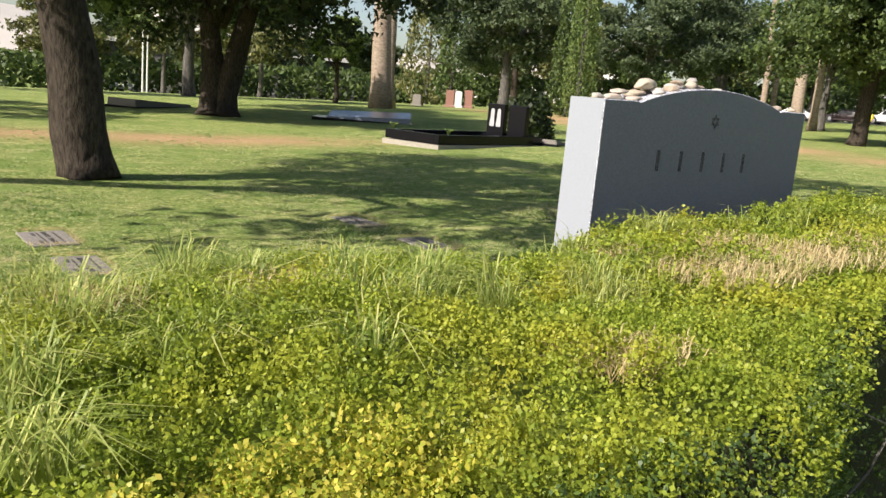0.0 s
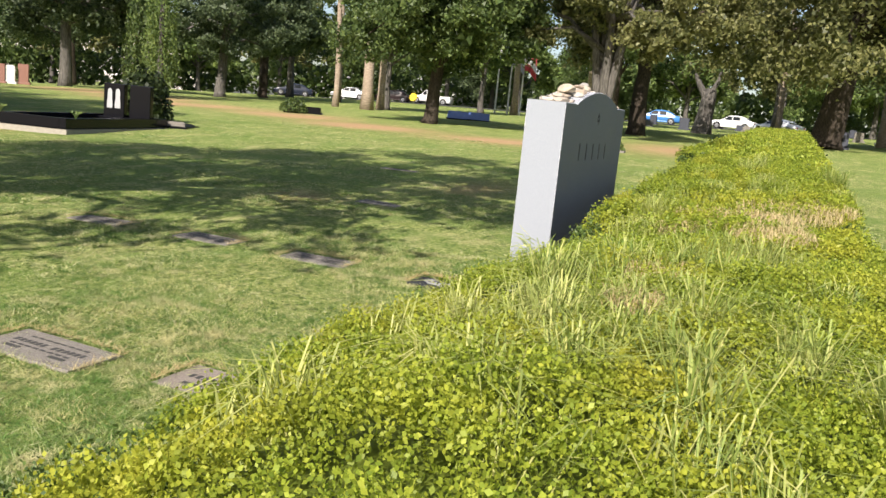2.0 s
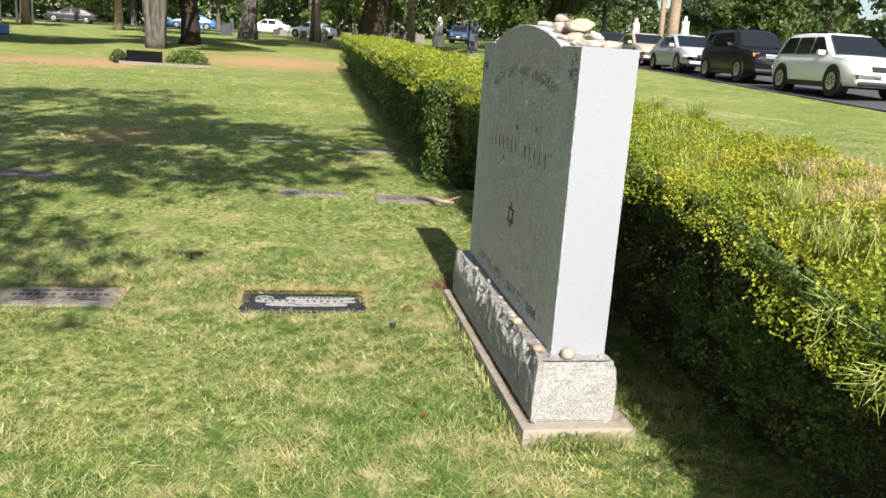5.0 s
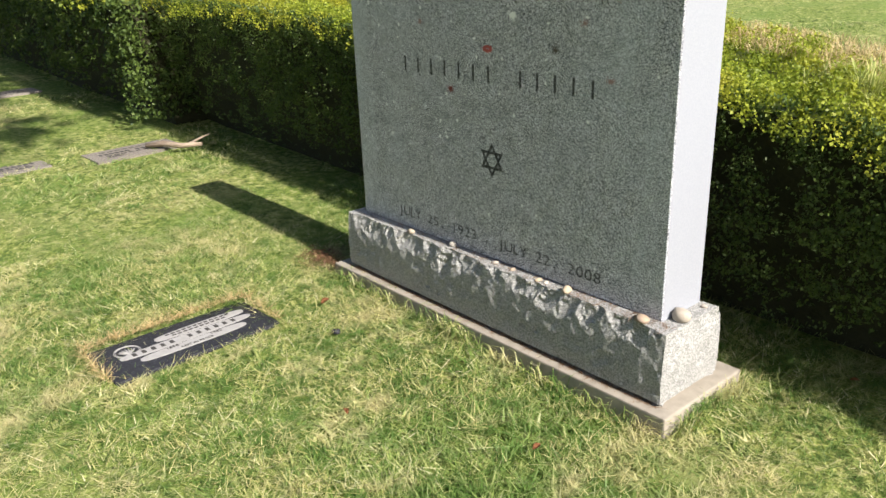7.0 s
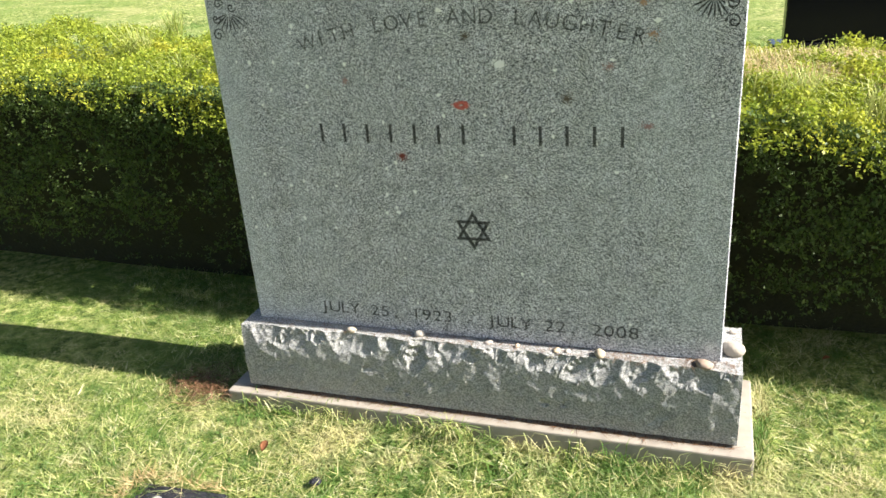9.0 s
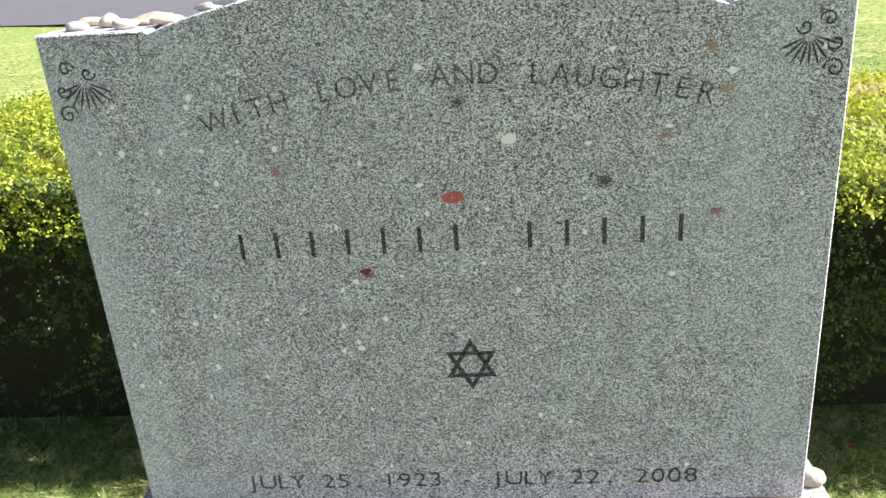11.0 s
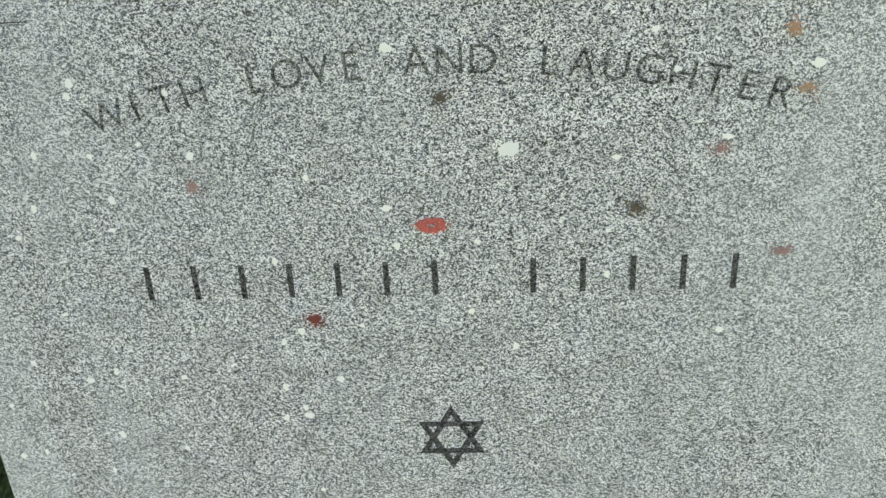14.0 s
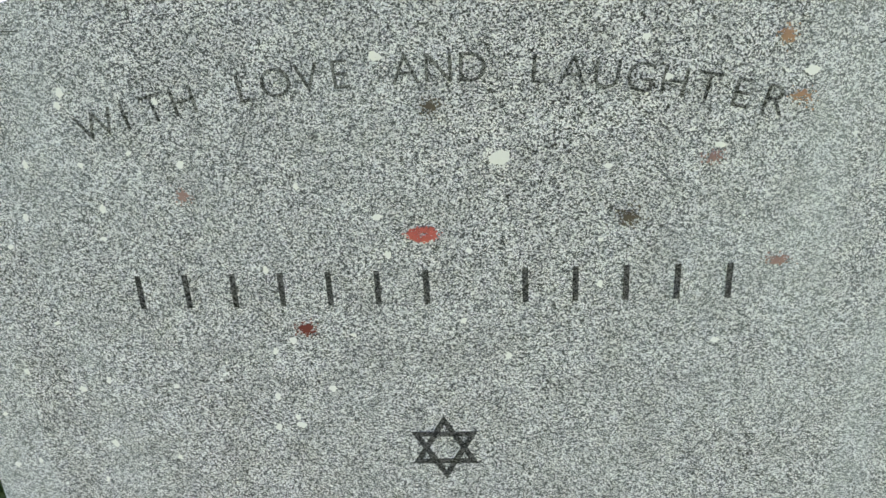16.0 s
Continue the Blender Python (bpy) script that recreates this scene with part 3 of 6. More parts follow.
for k, (x0, x1, y0, y1) in enumerate(((-4.75, 3.22, 0.4, 1.62), (-24.0, -4.6, 0.14, 1.62))):
    t = thing("hedge", pose(0, 0, 0), "clipped green box hedge with a sunlit yellow-green top", "hedge", "clipped hedges")
    part("core", hedge_core(x0, x1, y0, y1), [M_CORE, M_CORE_TOP], t, "dark core with the shade inside the hedge painted in")
    rng = np.random.default_rng(10 + k)
    if k == 0:
        sets = [hedge_leaves(x0, 0.8, y0, y1, rng, 38000, 26000, 5, 0.042, 0.0064, 0.8, (0,)), hedge_leaves(0.8, 2.0, y0, y1, rng, 32000, 11000, 5, 0.045, 0.0044, None, ()), hedge_leaves(2.0, x1, y0, y1, rng, 36000, 8000, 5, 0.045, 0.0042, None, (1,))]
        q, side_leaves = np.concatenate([a for a, c in sets]), np.concatenate([c for a, c in sets])
    else:
        q, side_leaves = hedge_leaves(x0, x1, y0, y1, rng, 18000, 14000, 4, 0.06, 0.015, 0.7)
    soup("foliage", q, 4, M_HEDGE, t)
    tagged(soup("side_foliage", side_leaves, 4, M_HEDGE_SHADED, t), "leaves on the sides with shade painted in as darker green")
    if k == 0:  # a patch of yellowed leaves
        a, r = rng.uniform(0, 6.283, 1000), 0.2 * np.sqrt(rng.random(1000))
        x, y = 2.03 + r * np.cos(a) * 1.1, 1.7 + r * np.sin(a) * 0.7
        p = np.stack([x, y, ground(x, y) + hedge_height(x) - 0.045 + lumps(x, y)], 1)
        up = np.zeros((1000, 3))
        up[:, 2] = 1
        tagged(soup("yellow_foliage", sprigs(p, up, rng, 5, 0.045, 0.0048, None, 0.72), 4, M_HEDGE_YELLOW, t), "patch of yellowed leaves on the hedge top")

# ---- trees ----


def crown_leaves(rng, n, clumps, size, inner=36):
    """A crown of small three-cornered leaves: boughs of several sprays each, denser and larger inside; clumps: (x, y, z, r)."""
    c = np.array(clumps)
    m = len(c)
    sprays = 11
    d = rng.normal(size=(m, sprays, 3))
    d[:, :, 2] += 0.35
    d /= np.linalg.norm(d, axis=2)[:, :, None]
    mid = c[:, None, :3] + d * (c[:, 3, None, None] * rng.uniform(0.55, 0.95, (m, sprays, 1))) * (1, 1, 0.8)
    k = rng.choice(m, n, p=c[:, 3] ** 2 / (c[:, 3] ** 2).sum())
    j = rng.integers(0, sprays, n)
    off = rng.normal(size=(n, 3)) * (0.21, 0.21, 0.13) * c[k, 3, None]
    p = mid[k, j] + off
    p[:, 2] -= 0.35 * (off[:, :2] ** 2).sum(1) / c[k, 3]
    q = np.repeat(c[:, :3], inner, 0) + rng.normal(size=(m * inner, 3)) * 0.24 * np.repeat(c[:, 3], inner)[:, None]
    p, s = np.concatenate([p, q]), np.concatenate([np.full(n, size), np.minimum(np.repeat(c[:, 3], inner) * 0.2, 2.3 * size)])[:, None]
    t = len(p)
    a = rng.normal(size=(t, 3))
    a /= np.linalg.norm(a, axis=1)[:, None]
    b = np.cross(a, rng.normal(size=(t, 3)))
    b /= np.linalg.norm(b, axis=1)[:, None]
    s = s * rng.uniform(0.6, 1.35, (t, 1))
    return np.stack([p - a * s, p + a * s * 0.5 + b * s * 0.75, p + a * s * 0.7 - b * s * 0.6], 1)


def tree(name, x, y, dia, height, crown_z, crown_r, leaf, barkm, label, seed=1, lean=(0, 0), leaves=9000, size=0.12, fork=None, clumps=26, flute=0.08, group="", flare=1.22, low=0.12, inner=36, puff=(0.2, 0.36)):
    rng = np.random.default_rng(seed)
    t = thing(name, pose(x, y, gz(x, y) - 0.05), label, "tree", group)
    bm = bmesh.new()
    top = height * 0.62
    pts, rad = [], []
    for f in (0, 0.05, 0.13, 0.28, 0.46, 0.64, 0.82, 1.0):
        pts.append((lean[0] * f + 0.03 * rng.normal(), lean[1] * f + 0.03 * rng.normal(), top * f))
        rad.append(dia / 2 * (1 + (flare - 1) * max(0, 1 - f / 0.13) ** 2) * (1.0 - 0.5 * f))
    stems = [(0, 0)] if not fork else fork
    for sx, sy in stems:
        tube(bm, [(p[0] + sx * (0.12 + (p[2] / top) ** 1.3), p[1] + sy * (0.12 + (p[2] / top) ** 1.3), p[2]) for p in pts], [r * (1 if len(stems) == 1 else 0.75) for r in rad], 14, flute, seed)
    cl = []
    for k in range(clumps):
        a = 2 * math.pi * (k / clumps + 0.1 * rng.random())
        rr = crown_r * math.sqrt(rng.random()) * 0.95
        zz = crown_z + (height - crown_z) * (low + 0.8 * rng.random() * (1 - 0.5 * (rr / crown_r) ** 2))
        cx, cy = lean[0] + rr * math.cos(a), lean[1] + rr * math.sin(a)
        cl.append((cx, cy, zz, crown_r * rng.uniform(*puff)))
        if k % 2 == 0:
            f0 = rng.uniform(0.45, 0.95)
            s = (lean[0] * f0, lean[1] * f0, top * f0)
            mid = ((s[0] + cx) / 2, (s[1] + cy) / 2, (s[2] + zz) / 2 + 0.15 * crown_r)
            tube(bm, [s, mid, (cx, cy, zz)], [dia * 0.2, dia * 0.12, dia * 0.04], 6, 0, k)
    part("trunk", bm, barkm, t, smooth=True)
    soup("crown", crown_leaves(rng, leaves * 2, cl, size * 0.95, inner), 3, leaf, t)
    return t


tree("tree", 0.2, -7.7, 0.66, 7.5, 3.4, 3.4, M_LEAF, M_BARK_DARK, "leaning tree with dark rough bark on the lawn", 1, (0.72, 0.07), 12000, 0.06, flare=1.12)
# The forked tree's leaf colour is darkened to paint in the shade on it.
tree("tree", -6.9, -22.9, 1.0, 9.5, 3.3, 5.8, M_LEAF_DARK, M_BARK_DARK, "broad tree with a forked trunk and shade painted into its leaves", 2, (0, 0), 26000, 0.1, fork=[(0.5, -0.35), (-1.3, 0.75)], clumps=40, flare=1.7, low=0.04)
tree("tree", -29.2, -13.7, 0.64, 8.6, 2.5, 4.5, M_LEAF, M_BARK_DARK, "broad leafy green tree with a dark trunk", 3, (0, 0), 26000, 0.1, clumps=38, low=0.05)
tree("tree", -32.6, -6.9, 0.68, 10.2, 2.8, 4.1, M_LEAF_PINE, M_BARK_GREY, "evergreen tree with a fluted many-stemmed trunk", 4, (0.2, 0), 17000, 0.11, fork=[(-0.76, 0.25), (0.76, 0.17), (0.08, -0.85), (0.25, 0.85), (-0.34, -0.42)], flute=0.16)
tree("tree", -39.6, -6.5, 0.9, 12, 3.9, 4.5, M_LEAF_PINE, M_BARK_DARK, "tall dark pine with a straight trunk", 5, (0, 0), 18000, 0.12)
tree("tree", -46.6, 2.8, 1.7, 15, 3.8, 8.6, M_LEAF_PINE, M_BARK_DARK, "large spreading pine behind the hedge end", 6, (0.6, 0.9), 22000, 0.15, clumps=44, low=0.03)
tree("tree", -40.5, -34.5, 0.7, 9, 2.4, 4.0, M_LEAF_GREY, M_BARK_GREY, "grey-green olive tree with a pale trunk", 7, (-0.4, 0), 14000, 0.11)
tree("tree", -35.9, -43.5, 0.8, 13, 2.5, 5.5, M_LEAF_GREY, M_BARK_GREY, "tall grey-green tree at the lawn edge", 8, (0, 0), 15000, 0.15)
tree("tree", -54.1, 17.2, 1.0, 13, 2.0, 5.2, M_LEAF, M_BARK_DARK, "dense green tree beside the road", 9, (0, 0), 18000, 0.165)
tree("tree", 4.6, -8.6, 0.5, 12.2, 4.4, 4.9, M_LEAF, M_BARK_DARK, "leafy leaning tree that shades the lawn", 10, (-2.7, 4.5), 5600, 0.11, clumps=52, inner=0, low=0.02, puff=(0.12, 0.25))
# Unseen tree, added east of the forked one to block its sun.
tree("tree", 1.2, -24.0, 0.6, 15.0, 2.2, 5.4, M_LEAF, M_BARK_DARK, "dense unseen tree added to shade the forked tree", 12, (0, 0), 11000, 0.14)


def far_tree(seed, leaf, h, r):
    return tree("far_tree", 0, 0, 0.6, h, 3.2, r, leaf, M_BARK_GREY, "green tree at the far edge of the grounds", seed, (0, 0), 3600, 0.27, clumps=24, group="far trees")


protos = [far_tree(31, M_LEAF, 13, 5.5), far_tree(32, M_LEAF_GREY, 12, 5), far_tree(33, M_LEAF_PINE, 16, 5.5), far_tree(34, M_LEAF_LIGHT, 9, 4.5)]
R = random.Random(5)
k = 0
for ring, step in ((95, 5.5), (125, 5.0)):
    a = 100.0
    while a < 262:
        if 232 < a < 246 or 149 < a < 158:  # gaps that show the sky and the hills
            a += 2.0
            continue
        rr = ring * R.uniform(0.9, 1.12)
        x, y = rr * math.cos(radians(a)), rr * math.sin(radians(a))
        m = pose(x, y, gz(x, y) - 0.2, 0, 0, R.uniform(0, 360))
        if k < 4:
            protos[k].matrix_world = m
        else:
            copy_thing(R.choice(protos), m)
        k += 1
        a += step * R.uniform(0.8, 1.2)

# ---- grass on the lawn ----


def lawn_blades():
    rng = np.random.default_rng(21)
    parts = []
    for x0, x1, y0, y1, n, h, w in ((-2.6, 2.2, -3.0, 0.75, 300000, 0.04, 0.0023), (-6.5, 2.6, -6.5, 0.7, 200000, 0.042, 0.0036), (-20, 3, -16, 0.2, 120000, 0.045, 0.0065), (-9, 6, 1.7, 8, 45000, 0.05, 0.006)):
        nc = n // 22
        cx, cy = x0 + (x1 - x0) * rng.random(nc), y0 + (y1 - y0) * rng.random(nc)
        k = rng.integers(0, nc, n)
        x, y = cx[k] + rng.normal(size=n) * 0.015 * (w / 0.0025), cy[k] + rng.normal(size=n) * 0.015 * (w / 0.0025)
        clear = ~((x > -1.57) & (x < 0.1) & (y > -0.09) & (y < 0.3))
        for mx, my, ml, mw in MARKERS:
            clear &= ~((np.abs(x - mx) < mw / 2 - 0.012) & (np.abs(y - my) < ml / 2 - 0.012))
        x, y = x[clear], y[clear]
        g = 0.72 + 0.28 * np.sin(x * 3.1 + 2 * np.sin(y * 2.3)) * np.sin(y * 2.7)
        b = blades(np.stack([x, y, ground(x, y) - 0.014], 1), rng, h, w, 1.15)
        b[:, 2, 2] = b[:, 0, 2] + (b[:, 2, 2] - b[:, 0, 2]) * g
        parts.append(b)
    soup_ob = soup("grass", np.concatenate(parts), 3, M_GRASS)
    return tagged(soup_ob, "short mown lawn grass with dry blades", "grass", kind="stuff")


# flat markers let into the lawn: centre x, centre y, length along y, width along x
MARKERS = [(-1.45, -0.85, 0.63, 0.29), (-1.52, -2.04, 0.58, 0.29), (-1.56, -3.13, 0.56, 0.3), (-1.52, -4.28, 0.58, 0.3),
           (1.1, -0.83, 0.61, 0.29), (1.2, -1.8, 0.64, 0.31), (1.05, 0.24, 0.61, 0.3), (1.25, -3.1, 0.6, 0.3), (1.3, -4.07, 0.56, 0.34),
           (-4.33, -0.79, 0.58, 0.3), (-4.2, 0.03, 0.6, 0.3), (-4.8, -3.23, 0.55, 0.3), (-8.8, -4.95, 0.7, 0.32), (-6.95, -0.1, 0.6, 0.3), (-7.5, -1.2, 0.6, 0.3)]
M_PANEL = plain("pale_panel", (0.37, 0.365, 0.355), 0.7, 0, 0.4, 60, 0.3)
M_INK = plain("dark_lettering", (0.05, 0.048, 0.045), 0.8)
M_MARKER_DARK = granite("dark_marker_granite", (0.009, 0.01, 0.013), (0.02, 0.021, 0.027), (0.045, 0.047, 0.055), 220, 0.6, 0.15, 0.25)
M_MARKER_BROWN = granite("brown_marker_granite", (0.175, 0.148, 0.125), (0.245, 0.208, 0.175), (0.31, 0.268, 0.23), 300, 0.9, 0.3, 0.1)


def text_bm(bm, body, size, m, depth=0.0015):
    """Letters of the built-in font, set into bm at the pose m (drawn in x, y of that pose)."""
    cu = bpy.data.curves.new("letters", "FONT")
    cu.body, cu.size, cu.extrude, cu.align_x, cu.offset = body, size, depth, "CENTER", -0.008 * size
    ob = bpy.data.objects.new("letters", cu)
    me = bpy.data.meshes.new_from_object(ob)
    me.transform(m)
    bm.from_mesh(me)
    bpy.data.objects.remove(ob)
    bpy.data.meshes.remove(me)
    return bm


def star_band(turn, r, w, m, depth):
    """One outlined triangle of a six-pointed star, as one closed band."""
    bm = bmesh.new()
    rings = []
    for rad, z in ((r, 0), (r, depth), (r - 2 * w, depth), (r - 2 * w, 0)):
        rings.append([bm.verts.new(m @ Vector((rad * math.sin(radians(turn + 120 * k)), rad * math.cos(radians(turn + 120 * k)), z))) for k in range(3)])
    for a, b in zip(rings, rings[1:]):
        for k in range(3):
            bm.faces.new((a[k], a[(k + 1) % 3], b[(k + 1) % 3], b[k]))
    bmesh.ops.recalc_face_normals(bm, faces=bm.faces)
    return bm


def star(r, w, m, material, parent, label="", depth=0.0006):
    """A six-pointed star of two interlaced bands."""
    st = part("star", star_band(0, r, w, m, depth), material, parent, label)
    part("band", star_band(60, r, w, m, depth + 0.0003), material, st)


def bars_bm(bm, rows, m, depth=0.0015):
    """Plain bars: rows of (x0, x1, y0, y1) in the pose m."""
    for x0, x1, y0, y1 in rows:
        g = bmesh.ops.create_cube(bm, size=1)["verts"]
        bmesh.ops.scale(bm, vec=(x1 - x0, y1 - y0, depth), verts=g)
        bmesh.ops.translate(bm, vec=((x0 + x1) / 2, (y0 + y1) / 2, depth / 2), verts=g)
        bmesh.ops.transform(bm, matrix=m, verts=g)
    return bm


def worn_slab(w, l, h, rng, n=6):
    """A flat stone with slightly broken edges, its top at z = 0; w along x, l along y."""
    bm = boxed(-w / 2, w / 2, -l / 2, l / 2, -h, 0, bevel=0.008)
    for v in bm.verts:
        v.co.x += rng.uniform(-1, 1) * 0.004
        v.co.y += rng.uniform(-1, 1) * 0.004
    return bm


def build_markers():
    rng = random.Random(4)
    for i, (x, y, l, w) in enumerate(MARKERS):
        dark, brown = i == 0, i in (4, 6)
        label = "dark granite grave marker with pale oval panels in the lawn" if dark else "brown granite grave marker with raised lettering in the lawn" if brown else "grey granite grave marker with worn lettering in the lawn"
        t = thing("grave_marker", pose(x, y, gz(x, y) + 0.004, rng.uniform(-0.6, 0.6), rng.uniform(-1, 1), rng.uniform(-3, 3) + (2 if x < -1 else 0)), label, "grave marker", "flat markers in the lawn")
        part("slab", worn_slab(w, l, 0.07, rng), M_MARKER_DARK if dark else M_MARKER_BROWN if brown else M_SLAB, t)
        # lettering reads from the east: its line runs along +y and its foot is to +x
        m = Matrix.Rotation(radians(90), 4, "Z")
        m.translation = (0, 0, 0.0005)
        if dark:
            bm = bmesh.new()
            for cy, cz, hl in ((0.085, 0.056, 0.18), (0.01, 0.0, 0.255), (0.012, -0.056, 0.205)):
                pts = [Vector((cy + hl * math.copysign(abs(math.cos(a)) ** 0.6, math.cos(a)), cz + 0.0255 * math.copysign(abs(math.sin(a)) ** 0.6, math.sin(a)), 0)) for a in [2 * math.pi * k / 28 for k in range(28)]]
                lo = [bm.verts.new(m @ p) for p in pts]
                hi = [bm.verts.new(m @ (p + Vector((0, 0, 0.002)))) for p in pts]
                bm.faces.new(hi)
                for k in range(28):
                    bm.faces.new((lo[k], lo[(k + 1) % 28], hi[(k + 1) % 28], hi[k]))
            part("panel", bm, M_PANEL, t, "pale etched oval panels")
            rows = [(-0.2 + 0.035 * k, -0.186 + 0.035 * k, -0.012, 0.012) for k in range(12) if k != 5]
            rows += [(-0.05 + 0.022 * k, -0.035 + 0.022 * k, 0.062, 0.07) for k in range(12)] + [(-0.03 + 0.022 * k, -0.015 + 0.022 * k, 0.043, 0.051) for k in range(10)]
            mm = m.copy()
            mm.translation.z = 0.0026
            tagged(part("lettering", bars_bm(bmesh.new(), rows, mm), M_INK, t), kind="stuff")
            for word, u, v, size in (("1898", -0.07, -0.05, 0.024), ("1982", 0.1, -0.05, 0.024), ("REST IN PEACE", 0.015, -0.073, 0.019)):
                part("title", text_bm(bmesh.new(), word, size, Matrix.Translation(mm @ Vector((u, v, 0))) @ m, 0.0008), M_INK, t)
            disc = bmesh.new()
            for r in (0.046, 0.041):
                tube(disc, [m @ Vector((-0.2 + r * math.cos(a), 0.048 + r * math.sin(a), 0.0006)) for a in [2 * math.pi * k / 24 for k in range(25)]], [0.0016] * 25, 4)
            part("ring", disc, M_PANEL, t, "etched ring round the emblem")
            bm = bmesh.new()
            for k in range(7):
                a = radians(30 + 20 * k)
                tube(bm, [m @ Vector((-0.2, 0.022, 0)), m @ Vector((-0.2 + 0.022 * math.cos(a), 0.03 + 0.018 * math.sin(a), 0.002)), m @ Vector((-0.2 + 0.034 * math.cos(a), 0.04 + 0.03 * abs(math.sin(a)), 0))], [0.002, 0.003, 0.002], 5)
            part("emblem", bm, M_PANEL, t, "etched candlestick emblem")
        else:
            if brown:
                part("title", text_bm(bmesh.new(), "MY HUSBAND" if i == 4 else "OUR", 0.026, Matrix.Translation(m @ Vector((0.02, 0.07, 0))) @ m), M_INK, t)
            rows = [(-0.23 + 0.036 * k, -0.208 + 0.036 * k, -0.005, 0.033) for k in range(13) if k != 6] + [(-0.2, -0.1, -0.085, -0.06), (0.1, 0.2, -0.085, -0.06)]
            if not brown:
                rows += [(-0.2 + 0.05 * k, -0.165 + 0.05 * k, 0.07, 0.085) for k in range(8)] + [(-0.2 + 0.05 * k, -0.165 + 0.05 * k, -0.045, -0.03) for k in range(8)]
            tagged(part("lettering", bars_bm(bmesh.new(), rows, m), M_INK, t), kind="stuff")
            if brown:
                star(0.034, 0.006, Matrix.Translation(m @ Vector((0, -0.07, 0))) @ m, M_INK, t, "", 0.0015)


build_markers()
lawn_blades()

# dry needles and straw round the markers and on the base
rng = np.random.default_rng(8)
pts = []
for x, y, l, w in MARKERS[:9]:
    n = 420
    s = rng.integers(0, 3, n)
    px = np.where(s == 0, x - w / 2 - 0.02 * rng.random(n), x + w * (rng.random(n) - 0.5))
    py = np.where(s == 0, y + l * (rng.random(n) - 0.5), y + np.where(s == 1, 1, -1) * (l / 2 + 0.02 * rng.random(n)))
    pts.append(np.stack([px, py, ground(px, py) + 0.012], 1))
n = 450
px, py = -1.602 - 0.028 * rng.random(n) ** 1.5, -0.85 + 0.66 * (rng.random(n) - 0.5)
pts.append(np.stack([px, py, ground(px, py) + 0.014], 1))
n = 90000
px, py = -2.4 + 4.2 * rng.random(n), -2.4 + 2.35 * rng.random(n)
dry = np.sin(px * 5.1 + 2 * np.sin(py * 3.7)) * np.sin(py * 6.3 + 1.5 * np.sin(px * 2.9)) + 0.5 * np.sin(px * 13 + 2 * np.sin(py * 11)) * np.sin(py * 15 + px)
keep = (rng.random(n) < np.clip(0.08 + 0.42 * dry, 0.02, 0.5)) & ~((px > -1.57) & (px < 0.1) & (py > -0.1))
for x, y, l, w in MARKERS:
    keep &= ~((np.abs(px - x) < w / 2) & (np.abs(py - y) < l / 2))
M_THATCH = leaf_mat("pale_thatch", (0.3, 0.31, 0.09), (0.5, 0.48, 0.19), (0.64, 0.58, 0.3), 0.35)
tagged(soup("thatch", blades(np.stack([px, py, ground(px, py) + 0.012], 1)[keep], rng, 0.022, 0.0014, 1.4), 3, M_THATCH), "pale dry blades scattered through the lawn", "dry grass", kind="stuff")
tagged(soup("straw", blades(np.concatenate(pts), rng, 0.03, 0.0016, 1.4), 3, M_STRAW), "dry brown straw along the edges of the markers", "straw", kind="stuff")
n = 900
px = -1.45 + 1.5 * rng.random(n) ** 0.7
py = -0.045 * rng.random(n) - 0.002
b = blades(np.stack([px, py, np.full(n, DIE_Z0 + 0.0015)], 1), rng, 0.004, 0.0007, 6.0)
M_NEEDLE = leaf_mat("brown_needle", (0.07, 0.035, 0.018), (0.16, 0.08, 0.04), (0.3, 0.18, 0.1), 0.1)
px, py = -1.5 + 1.55 * rng.random(1400), -0.066 - 0.009 * rng.random(1400)
b = np.concatenate([b, blades(np.stack([px, py, np.full(1400, 0.089)], 1), rng, 0.006, 0.0009, 4.0)])
px, py = -1.68 + 0.07 * rng.normal(size=500), -0.08 + 0.05 * rng.normal(size=500)
b = np.concatenate([b, blades(np.stack([px, py, ground(px, py) + 0.022], 1), rng, 0.02, 0.0016, 2.5)])
tagged(soup("needles", b, 3, M_NEEDLE), "brown fallen needles on the ledge of the base", "needles", kind="stuff")

# ---- carving and marks on the headstone ----
stone = bpy.data.objects["headstone"]
FRONT = Matrix.Translation((0, -0.0003, 0)) @ Matrix.Rotation(radians(90), 4, "X")
BACK = Matrix.Translation((0, DIE_T + 0.0003, 0)) @ Matrix.Rotation(radians(180), 4, "Z") @ Matrix.Rotation(radians(90), 4, "X")

ARC = "WITH LOVE AND LAUGHTER"
RAD, CX, TOPZ = 1.75, -0.7, 1.262
for k, ch in enumerate(ARC):
    if ch != " ":
        a = (k - (len(ARC) - 1) / 2) * 0.0247
        place = FRONT @ Matrix.Translation((CX + RAD * math.sin(a), TOPZ - RAD * (1 - math.cos(a)), 0)) @ Matrix.Rotation(-a, 4, "Z")
        part("letter", text_bm(bmesh.new(), ch, 0.057, place, 0.0006), M_CARVED_FAINT, stone)
DATES = "JULY 25, 1923 - JULY 22, 2008"
for k, ch in enumerate(DATES):
    if ch != " ":
        part("letter", text_bm(bmesh.new(), ch, 0.053, FRONT @ Matrix.Translation((-1.215 + 0.0348 * k, 0.372, 0)) @ Matrix.Diagonal((1.2, 1, 1, 1)), 0.0006), M_CARVED, stone)
